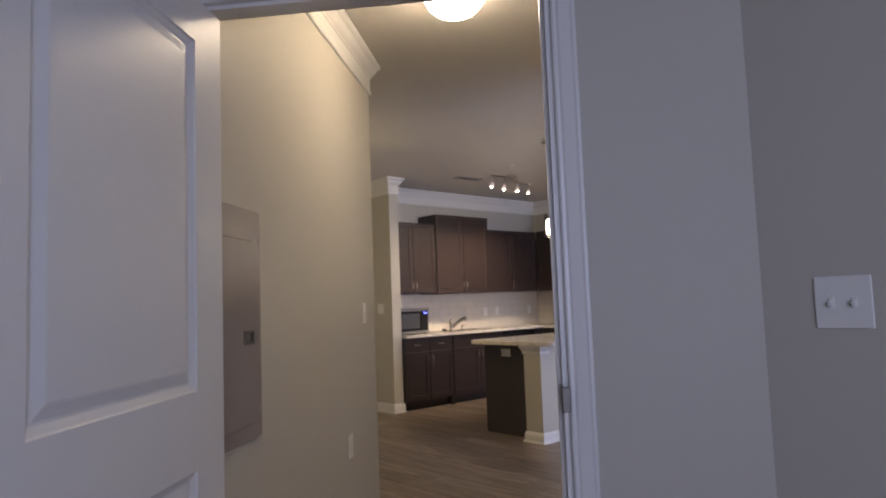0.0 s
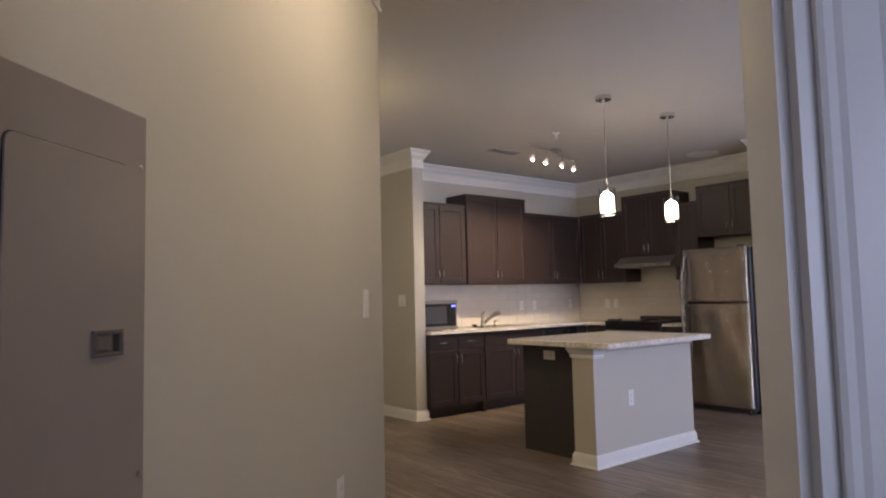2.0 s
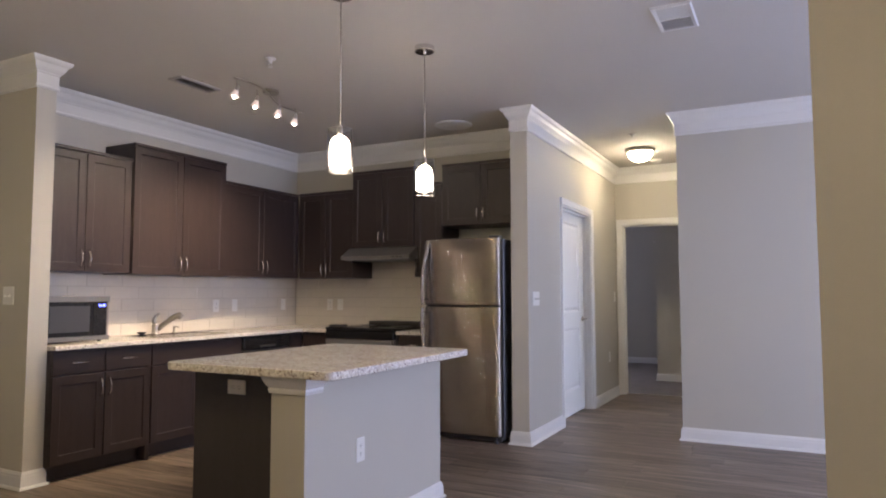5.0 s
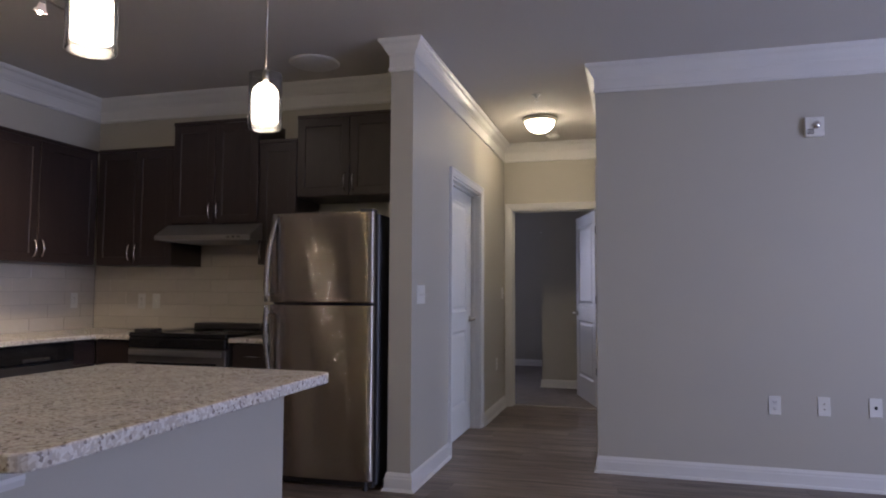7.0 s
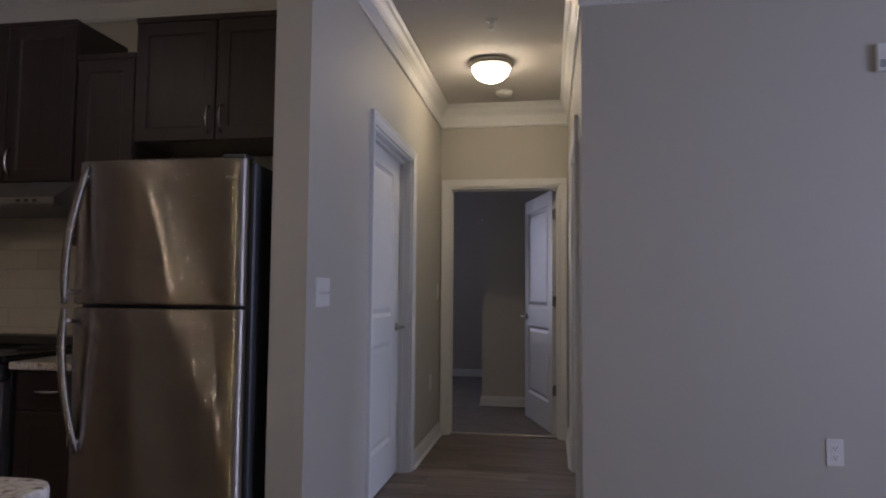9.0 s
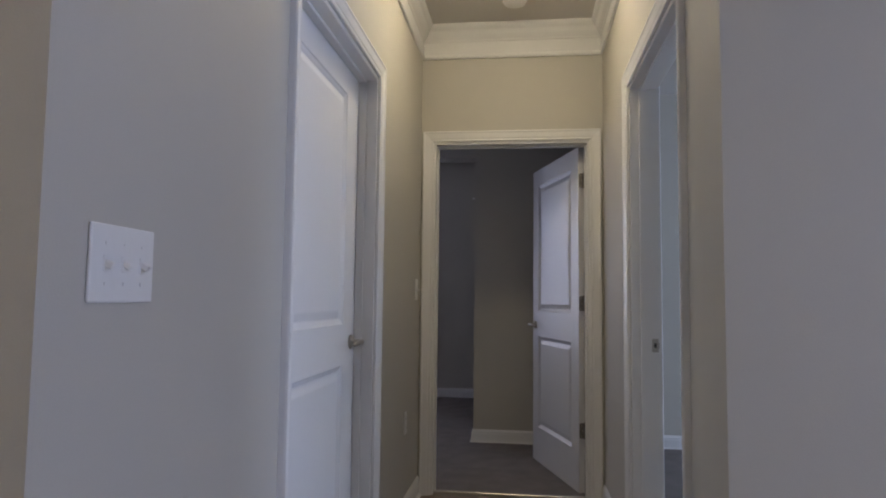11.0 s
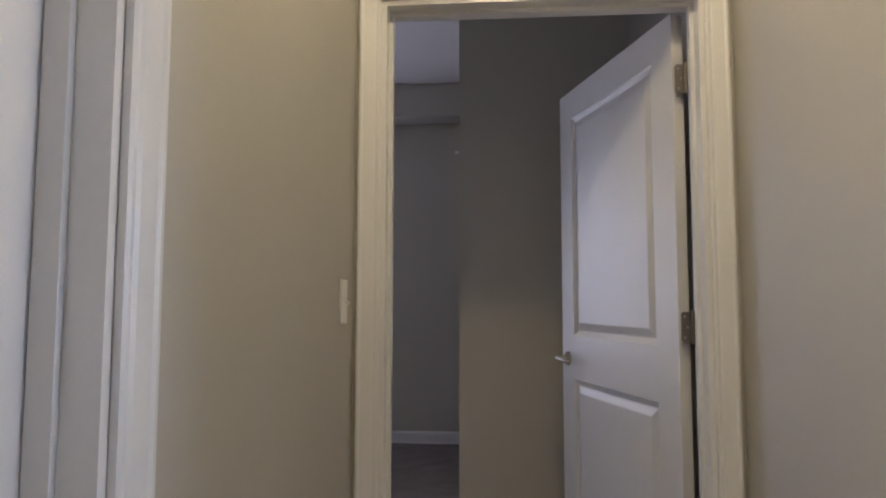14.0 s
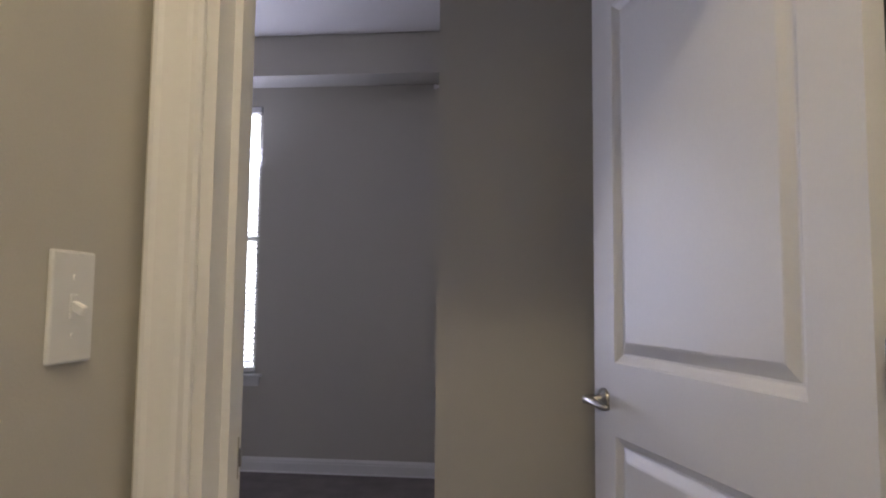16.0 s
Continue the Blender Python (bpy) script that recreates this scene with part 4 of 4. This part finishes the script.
def fridge_door(z0, z1, name):
    bm = B()
    n = 28
    rows = []
    zs = [z0, z0 + 0.004, z0 + 0.012] + [z0 + (z1 - z0) * k / 10 for k in range(1, 10)] + [z1 - 0.012, z1 - 0.004, z1]
    for z in zs:
        row = []
        for i in range(n + 1):
            u = i / n
            x = fw * u
            e = min(u, 1 - u) * fw
            y = 0.018 * (2 * u - 1) ** 2
            if e < 0.018:
                y += 0.018 - math.sqrt(max(0, 0.018 ** 2 - (0.018 - e) ** 2))
            ez = min(z - z0, z1 - z)
            if ez < 0.012:
                y += 0.012 - math.sqrt(max(0, 0.012 ** 2 - (0.012 - ez) ** 2))
            wob = 0.0004 * math.sin(z * 5.0 + u * 3)
            row.append(bm.verts.new((x, y + wob, z)))
        rows.append(row)
    back = [[bm.verts.new((fw * i / n, 0.07, z)) for i in range(n + 1)] for z in (z0, z1)]
    for a, b in zip(rows, rows[1:]):
        for i in range(n):
            bm.faces.new((a[i], a[i + 1], b[i + 1], b[i]))
    for i in range(n):
        bm.faces.new((back[0][i], back[0][i + 1], rows[0][i + 1], rows[0][i]))
        bm.faces.new((rows[-1][i], rows[-1][i + 1], back[1][i + 1], back[1][i]))
        bm.faces.new((back[1][i], back[1][i + 1], back[0][i + 1], back[0][i]))
    for i in (0, n):
        bm.faces.new([r[i] for r in rows] + [back[1][i], back[0][i]])
    return part(name, bm, STEEL, fr, smooth=True)


fd1 = fridge_door(FS + 0.005, FT, "freezer_door")
fd2 = fridge_door(0.055, FS - 0.005, "fresh_food_door")
for dpart, za, zb, bend in ((fd1, FS + 0.01, FT - 0.02, 0.35), (fd2, 0.55, FS - 0.01, 0.75)):
    bm = B()
    pts = []
    for i in range(13):
        u = i / 12
        z = za + (zb - za) * u
        v = (1 - u) if dpart is fd2 else u
        pts.append((0.03 - 0.012 * math.sin(math.pi * u) + 0.03 * (v - 0.0) ** 2 * (1 if dpart is fd1 else 1), 0.012 - 0.066 * math.sin(math.pi * min(1, max(0.0, 1 - v) * 0.5 + 0.02)) , z))
    tube(bm, pts, [0.010, 0.013] + [0.016] * 9 + [0.013, 0.010], 12)
    for p in (pts[1], pts[-2]):
        tube(bm, [(p[0] + 0.004, p[1], p[2]), (p[0] + 0.008, 0.022, p[2])], 0.009)
    part("handle", bm, STEEL, dpart, "curved steel bar handle", smooth=True)
bm = B()
for i in range(5):
    box(bm, fw - 0.075 + i * 0.009, 0.0095, FT - 0.082 + 0.003 * math.sin(i * 2), fw - 0.069 + i * 0.009, 0.0135, FT - 0.072 + 0.003 * math.sin(i * 2))
part("badge", bm, CHROME, fd1, "small bright badge")
bm = B()
box(bm, fw - 0.10, 0.03, FT, fw - 0.01, 0.11, FT + 0.016, 0.004)
part("hinge_cover", bm, FRSIDE, fr)

# ---- island ----
isl = thing("kitchen_island", pose(0, 0, 0), "kitchen island with dark wood end and painted back wall", "kitchen island")
bm = B()
box(bm, -0.815, -2.655, 0.0, -0.15, -1.53, 0.84)
part("cabinet_body", bm, ISLAND_END, isl, "dark espresso end panel")
bm = B()
box(bm, -0.205, -2.775, 0.0, -0.014, -2.655, 0.84)
box(bm, -0.15, -2.655, 0.0, -0.014, -1.51, 0.84)
part("back_wall", bm, PAINT, isl, "greige painted back wall and end post")
bm = B()
sweep(bm, [(-0.205, -2.655), (-0.205, -2.775), (-0.014, -2.775), (-0.014, -1.51), (-0.15, -1.51)], [(a, b * 0.86) for a, b in BASE])
part("baseboard", bm, TRIM, isl, "white baseboard")
bm = B()
sweep(bm, [(-0.014, -2.772), (-0.014, -1.51), (-0.15, -1.51)], [(0.0, 0.806), (0.007, 0.806), (0.011, 0.812), (0.011, 0.838), (0.0, 0.84)])
part("top_strip", bm, PAINT, isl, "painted strip under the counter")
bm = B()
sweep(bm, [(-0.205, -2.655), (-0.205, -2.775), (-0.0142, -2.775), (-0.0142, -2.66)],
      [(0.0, 0.765), (0.008, 0.765), (0.012, 0.78), (0.010, 0.79), (0.018, 0.80), (0.030, 0.825), (0.034, 0.838), (0.0, 0.84)])
part("cap_moulding", bm, TRIM, isl, "white moulding under the counter")
slab_top("countertop", rounded(-0.845, -2.83, 0.17, -1.465, 0.055), 0.842, 0.880, "speckled beige granite island top with rounded corners", 0.005)
plate("outlet", pose(-0.014, -2.353, 0.449, 0, 0, 90), 1, "outlet", "white outlet plate on the island back wall", "outlet")
plate("outlet", pose(-0.53, -2.655, 0.756, 0, 90, 0), 1, "outlet", "white outlet plate set sideways on the island end", "outlet")

# ---- lamps ----


def pendant(x, y):
    t = thing("pendant_lamp", pose(x, y, 0), "lit pendant lamp with a clear glass cylinder on a thin rod", "pendant lamp", "pendants over the island")
    bm = B()
    lathe(bm, [(0.062, H - 0.001), (0.062, H - 0.030), (0.058, H - 0.034), (0.012, H - 0.034), (0.010, H - 0.05)], 32)
    part("canopy", bm, CHROME, t, smooth=False)
    bm = B()
    tube(bm, [(0, 0, H - 0.03), (0, 0, 2.02)], 0.0042, 10)
    part("rod", bm, NICKEL, t, "thin nickel rod", smooth=True)
    bm = B()
    lathe(bm, [(0.007, 2.045), (0.012, 2.036), (0.014, 2.030), (0.014, 1.992)], 20)
    part("socket", bm, NICKEL, t, smooth=True)
    bm = B()
    lathe(bm, [(0.014, 1.992), (0.026, 1.988), (0.036, 1.979), (0.045, 1.965), (0.0485, 1.945), (0.0485, 1.844), (0.046, 1.844), (0.044, 1.930), (0.036, 1.95)], 32)
    part("inner_shade", bm, GLOWSHADE, t, "glowing frosted glass shade", smooth=True)
    bm = B()
    lathe(bm, [(0.0455, 1.858), (0.030, 1.862), (0.002, 1.863)], 28)
    part("bulb_diffuser", bm, GLOWSHADE, t, "glowing diffuser inside the shade", smooth=True)
    bm = B()
    out = [(0.0635, 2.026), (0.064, 1.822), (0.062, 1.813), (0.0575, 1.813), (0.0595, 1.822), (0.0600, 2.026)]
    rings = []
    for r, z in out:
        rings.append([bm.verts.new((r * math.cos(2 * math.pi * i / 40), r * math.sin(2 * math.pi * i / 40), z)) for i in range(40)])
    for a, b in zip(rings, rings[1:] + rings[:1]):
        for i in range(40):
            bm.faces.new((a[i], a[(i + 1) % 40], b[(i + 1) % 40], b[i]))
    g = part("glass_cylinder", bm, GLASS, t, "clear outer glass cylinder")
    g.visible_shadow = False
    return t


pendant(-0.09, -2.435)
pendant(-0.09, -1.565)


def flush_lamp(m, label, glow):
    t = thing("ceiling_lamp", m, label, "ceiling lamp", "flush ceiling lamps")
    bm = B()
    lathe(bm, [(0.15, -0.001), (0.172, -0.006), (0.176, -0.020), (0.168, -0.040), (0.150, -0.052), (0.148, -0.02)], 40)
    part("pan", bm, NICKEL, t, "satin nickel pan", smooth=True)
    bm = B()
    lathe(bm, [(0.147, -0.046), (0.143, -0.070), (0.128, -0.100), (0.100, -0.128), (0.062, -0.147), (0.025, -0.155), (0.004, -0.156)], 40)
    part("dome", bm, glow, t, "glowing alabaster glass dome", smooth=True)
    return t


flush_lamp(pose(0.51, 2.07, H) @ Matrix.Scale(0.88, 4), "lit flush ceiling lamp with a nickel rim in the hallway", GLOWDOME)
flush_lamp(E @ pose(0.64, -0.93, H), "lit flush ceiling lamp with a nickel rim in the foyer", GLOWFOYER)
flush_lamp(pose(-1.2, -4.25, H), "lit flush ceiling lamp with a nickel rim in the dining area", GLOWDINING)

tr = thing("track_light", pose(0, 0, 0), "lit wavy nickel track light with four heads", "track light")
bm = B()
lathe(bm, [(0.06, H - 0.001), (0.06, H - 0.022), (0.056, H - 0.026), (0.01, H - 0.026)], 28, (-1.55, -1.32, 0))
part("canopy", bm, NICKEL, tr)
bm = B()
pts = []
for i in range(25):
    u = i / 24
    pts.append((-1.45 - 0.17 * u + 0.055 * math.sin(2 * math.pi * u), -1.80 + 0.92 * u, 2.685))
tube(bm, pts, 0.007, 8)
tube(bm, [(-1.545, -1.32, 2.685), (-1.545, -1.32, H - 0.02)], 0.006, 8)
part("bar", bm, NICKEL, tr, "wavy nickel bar", smooth=True)
for (hx, hy), aim in zip(HEADS, AIMS):
    down = (Vector(aim) - Vector((hx, hy, 2.61))).normalized() + Vector((0, 0, -0.9))
    turn = down.to_track_quat("-Z", "Y").to_matrix()
    bm = B()
    tube(bm, [(hx, hy, 2.685), (hx, hy, 2.628)], 0.005, 8)
    lathe(bm, [(0.006, 0.030), (0.011, 0.026), (0.013, 0.0), (0.015, -0.006), (0.004, -0.008)], 16, (hx, hy, 2.612), turn)
    hp = part("head", bm, NICKEL, tr, smooth=True)
    bm = B()
    lathe(bm, [(0.013, -0.004), (0.017, -0.014), (0.020, -0.028), (0.026, -0.042), (0.034, -0.052), (0.0325, -0.053), (0.0245, -0.043), (0.0185, -0.028), (0.0155, -0.014)], 20, (hx, hy, 2.612), turn)
    part("glass_shade", bm, GLOWBULB, hp, "glowing bell glass", smooth=True)
    bm = B()
    lathe(bm, [(0.005, -0.030), (0.0075, -0.044), (0.0075, -0.058), (0.0045, -0.064), (0.001, -0.065)], 12, (hx, hy, 2.612), turn)
    part("bulb", bm, FILAMENT, hp, "bright halogen bulb", smooth=True)

# ---- ceiling fixtures and wall devices ----


def vent(m, lx, ly, label, slats, grey=False, enamel=None):
    enamel = enamel or VENTM
    t = thing("ceiling_vent", m, label, "vent")
    bm = B()
    sweep(bm, [(-lx / 2, -ly / 2), (-lx / 2, ly / 2), (lx / 2, ly / 2), (lx / 2, -ly / 2)], [(0, 0), (0, -0.004), (0.006, -0.012), (0.024, -0.010), (0.026, 0)], closed=True)
    part("frame", bm, enamel, t)
    bm = B()
    box(bm, -lx / 2 + 0.02, -ly / 2 + 0.02, -0.002, lx / 2 - 0.02, ly / 2 - 0.02, -0.0005)
    part("backing", bm, VENTGREY if grey else DARKHOLE, t)
    for i in range(slats):
        y = -ly / 2 + 0.03 + (ly - 0.06) * (i + 0.5) / slats
        bm = B()
        box(bm, -lx / 2 + 0.022, -0.007, -0.0008, lx / 2 - 0.022, 0.007, 0.0008)
        part("slat", bm, enamel, t, m=pose(0, y, -0.008, 35))
    return t


vent(pose(-1.93, -1.70, H), 0.14, 0.37, "long grey slotted ceiling vent", 14, enamel=VENTDIM)
v2 = vent(pose(1.36, -1.32, H), 0.21, 0.36, "white ceiling register with a grey filter grille", 0, True)
bm = B()
box(bm, -0.085, -0.012, -0.011, 0.085, 0.012, 0.0)
part("divider", bm, VENTM, v2)
for s in (-1, 1):
    for k in range(12):
        bm = B()
        box(bm, -0.08, -0.004, -0.0006, 0.08, 0.004, 0.0006)
        part("slat", bm, VENTM, v2, m=pose(0, s * 0.018 + s * k * 0.0115, -0.006, 40 * s))

dsc = thing("ceiling_disc", pose(-0.785, 0.23, H), "flat round white ceiling cover", "ceiling cover")
bm = B()
lathe(bm, [(0.168, -0.001), (0.170, -0.007), (0.156, -0.014), (0.02, -0.017)], 36)
part("cover", bm, VENTM, dsc, smooth=True)


def sprinkler(x, y, z=H):
    t = thing("sprinkler", pose(x, y, z), "small white ceiling fire sprinkler", "sprinkler", "sprinklers")
    bm = B()
    lathe(bm, [(0.036, -0.001), (0.034, -0.006), (0.014, -0.010), (0.010, -0.03), (0.004, -0.032)], 20)
    part("escutcheon", bm, VENTM, t, smooth=True)
    bm = B()
    tube(bm, [(0.010, 0, -0.028), (0.014, 0, -0.04), (0.003, 0, -0.056)], 0.002, 6)
    tube(bm, [(-0.010, 0, -0.028), (-0.014, 0, -0.04), (-0.003, 0, -0.056)], 0.002, 6)
    lathe(bm, [(0.016, -0.056), (0.016, -0.059)], 16)
    part("deflector", bm, VENTM, t)


sprinkler(0.575, 1.355)
sprinkler(-1.08, -1.85)
sprinkler(-0.30, 5.22, BH)
sm = thing("smoke_detector", pose(0.553, 2.745, H), "white smoke detector on the hallway ceiling", "smoke detector")
bm = B()
lathe(bm, [(0.065, -0.001), (0.066, -0.012), (0.056, -0.030), (0.040, -0.038), (0.005, -0.040)], 28)
part("housing", bm, PLASTIC, sm, smooth=True)

wk = thing("wall_sensor", pose(0.213, 4.59, 1.93, 0, 0, -90), "tiny white sensor high on the closet wall", "sensor")
bm = B()
lathe(bm, [(0.012, 0.0), (0.012, 0.003), (0.005, 0.006), (0.005, 0.014), (0.009, 0.018), (0.008, 0.024), (0.001, 0.026)], 16, (0, 0, 0), Matrix.Rotation(radians(90), 3, "X"))
part("housing", bm, PLASTIC, wk, smooth=True)

hs = thing("alarm_horn_strobe", pose(2.392, 0.78, 2.227), "white fire alarm horn strobe high on the wall", "fire alarm")
bm = B()
box(bm, -0.055, -0.03, -0.062, 0.055, 0.0, 0.062, 0.006, 2)
part("housing", bm, PLASTIC, hs)
bm = B()
lathe(bm, [(0.026, 0.0), (0.026, 0.006), (0.018, 0.016), (0.006, 0.02)], 20, (0.008, -0.03, 0.01), Matrix.Rotation(radians(90), 3, "X"))
part("strobe_lens", bm, CHROME, hs, "clear strobe lens", smooth=True)
bm = B()
for i in range(4):
    box(bm, -0.045, -0.0315, -0.046 + i * 0.009, -0.005, -0.0295, -0.042 + i * 0.009)
part("grille", bm, DARKHOLE, hs, "dark horn slots")

# ---- windows ----


def window(name, m, w, z0, z1, label, depth=0.12):
    """Local x along the wall, y through it towards outside, 0 on the room face."""
    t = thing(name, m, label, "window", kind="structure")
    f = 0.045
    bm = B()
    sweep(bm, [(0, z0), (0, z1), (w, z1), (w, z0)], [(0.0, -0.10), (0.0, -0.06), (f, -0.06), (f, -0.10)], closed=True,
          place=Matrix(((1, 0, 0, 0), (0, 0, -1, 0), (0, 1, 0, 0), (0, 0, 0, 1))))
    part("window_frame", bm, TRIM, t)
    zm = (z0 + z1) / 2
    bm = B()
    box(bm, f, 0.062, zm - 0.02, w - f, 0.098, zm + 0.02, 0.003)
    part("meeting_rail", bm, TRIM, t)
    for a, b in ((z0 + f, zm - 0.02), (zm + 0.02, z1 - f)):
        bm = B()
        box(bm, f, 0.078, a, w - f, 0.082, b)
        g = part("pane", bm, PANE, t, "clear glass pane")
        g.visible_shadow = False
    bm = B()
    box(bm, -0.05, -0.05, z0 - 0.022, w + 0.05, 0.06, z0, 0.006, 2)
    part("window_sill", bm, TRIM, t)
    bm = B()
    box(bm, -0.03, -0.016, z0 - 0.085, w + 0.03, 0.0, z0 - 0.022, 0.003)
    part("apron", bm, TRIM, t)
    return t


window("window_1", pose(-2.26, 6.85, 0), 0.96, 0.67, 2.56, "bright white-framed double-hung bedroom window")
window("window_2", pose(5.2, -0.45, 0, 0, 0, -90), 2.5, 0.55, 2.30, "white-framed living room window")
window("window_3", pose(5.2, 3.5, 0, 0, 0, -90), 1.6, 0.65, 2.25, "white-framed side bedroom window")
window("window_4", pose(5.6, -6.9, 0, 0, 0, -90), 1.7, 0.7, 2.2, "white-framed first room window")
wb = thing("window_blind", pose(-2.245, 6.85, 0), "white horizontal slat blind in the bedroom window", "blind")
bm = B()
box(bm, 0, 0.005, 2.515, 0.93, 0.05, 2.557, 0.003)
part("head_rail", bm, BLIND, wb)
slat = B()
box(slat, 0.0, -0.022, -0.0012, 0.93, 0.022, 0.0012)
slat_mesh = finish(slat, "slat", BLIND)
for i in range(46):
    ob = new("slat", slat_mesh)
    ob.parent = wb
    ob.matrix_basis = pose(0, 0.03, 0.71 + i * 0.0394, 14)
bm = B()
box(bm, 0, 0.012, 0.675, 0.93, 0.048, 0.692, 0.003)
part("bottom_rail", bm, BLIND, wb)

# bright outdoors beyond the windows
bm = B()
box(bm, -9, 9.6, -5.9, 5, 9.8, 8)
BACK = material("pale_overcast_distance", (0.85, 0.90, 1.0), 0.9, var=0.05, scale=0.1, bump=0.0, emit=3.0)
solid("backdrop", bm, BACK, "pale bright overcast distance", "backdrop", kind="structure")
bm = B()
box(bm, -300, -300, -6.2, 300, 300, -6)
GRASS = material("distant_lawn", (0.07, 0.10, 0.04), 0.9, var=0.3, scale=0.2, bump=0.0)
solid("ground", bm, GRASS, "distant green lawn below", "ground", kind="structure")

# ---- closet shelf ----
# wires take the darkened vent grey, so the white shelf shows less
sh = thing("wire_shelf", pose(1.2, 4.85, 1.25), "white wire closet shelf with a brace", "shelf")
bm = B()
for y in (0.0, 0.15, 0.30, 0.42):
    tube(bm, [(0.0, y, 0), (2.38, y, 0)], 0.003, 6)
tube(bm, [(0.0, 0.0, -0.03), (2.38, 0.0, -0.03)], 0.003, 6)
part("long_wire", bm, VENTDIM, sh)
bm = B()
for i in range(80):
    x = 0.015 + i * 0.0297
    tube(bm, [(x, 0.0, -0.03), (x, 0.0, 0.0), (x, 0.42, 0.002)], 0.0011, 4)
part("cross_wire", bm, VENTDIM, sh)
bm = B()
tube(bm, [(1.42, 0.02, -0.03), (1.42, 0.44, -0.30)], 0.005, 6)
part("brace", bm, VENTDIM, sh)

# ---- backsplash tiles ----
TW, TH, TG = 0.305, 0.0950, 0.003


def tile_mesh(w, h):
    bm = B()
    b = 0.0022
    low = [bm.verts.new(c) for c in ((0, 0, 0), (w, 0, 0), (w, 0, h), (0, 0, h))]
    top = [bm.verts.new(c) for c in ((b, -0.0065, b), (w - b, -0.0065, b), (w - b, -0.0065, h - b), (b, -0.0065, h - b))]
    mid = [bm.verts.new(c) for c in ((0, -0.0055, 0), (w, -0.0055, 0), (w, -0.0055, h), (0, -0.0055, h))]
    for k in range(4):
        j = (k + 1) % 4
        bm.faces.new((low[k], low[j], mid[j], mid[k]))
        bm.faces.new((mid[k], mid[j], top[j], top[k]))
    bm.faces.new(top)
    return finish(bm, "tile", TILE)


TILES = {}


def lay_tiles(parent, m, length, z0, z1):
    z, row = z0, 0
    while z < z1 - 0.02:
        h = min(TH, z1 - z)
        x = -(TW / 2 if row % 2 else 0.0)
        while x < length:
            a, b = max(0, x), min(length, x + TW)
            if b - a > 0.02:
                key = (round(b - a, 3), round(h, 3))
                if key not in TILES:
                    TILES[key] = tile_mesh(*key)
                ob = new("tile", TILES[key])
                ob.parent = parent
                ob.matrix_basis = m @ pose(a, 0, z)
            x += TW + TG
        z += TH + TG
        row += 1


bm = B()
box(bm, -2.9195, -2.437, CT, -2.911, 0.638, 1.372)
part("grout_bed", bm, GROUT, WALL_SINK, "pale grout")
bm = B()
box(bm, -2.91, 0.631, CT, -0.172, 0.6395, 1.66)
part("grout_bed", bm, GROUT, WALL_STOVE, "pale grout")
lay_tiles(WALL_SINK, pose(-2.9145, -2.437, 0, 0, 0, 90), 3.06, CT + 0.002, 1.372)
lay_tiles(WALL_STOVE, pose(-2.905, 0.6345, 0), 2.0, CT + 0.002, 1.66)

# ---- floor planks ----
PW, PL = 0.178, 1.22


def plank_into(bm, x, y, l, w):
    g, c = 0.0006, 0.0022
    low = [bm.verts.new((x + a, y + b, -0.012)) for a, b in ((g, g), (l - g, g), (l - g, w - g), (g, w - g))]
    mid = [bm.verts.new((x + a, y + b, -0.0016)) for a, b in ((g, g), (l - g, g), (l - g, w - g), (g, w - g))]
    top = [bm.verts.new((x + a, y + b, 0.0)) for a, b in ((c, c), (l - c, c), (l - c, w - c), (c, w - c))]
    for k in range(4):
        j = (k + 1) % 4
        bm.faces.new((low[k], low[j], mid[j], mid[k]))
        bm.faces.new((mid[k], mid[j], top[j], top[k]))
    bm.faces.new(top)


one = B()
plank_into(one, 0, 0, PL, PW)
plank_mesh = finish(one, "plank", PLANK)
rest = B()
rng = random.Random(5)
row = 0
y = -7.4
count = 0
while y < 3.16:
    x = -3.9 + rng.random() * PL
    lo, hi = (-3.3, 5.2) if y < 0.8 else (-0.17, 1.15)
    while x < hi:
        if x + PL > lo:
            near = -4.4 < y and -3.4 < x < 2.4 and count < 300
            if near:
                ob = new("plank", plank_mesh)
                ob.parent = FLOOR
                ob.matrix_basis = pose(x, y, 0)
                count += 1
            else:
                plank_into(rest, x, y, PL, PW)
        x += PL
    y += PW
    row += 1
ob = part("planks", rest, PLANK, FLOOR, "brown wood planks")
ob["kind"] = "stuff"
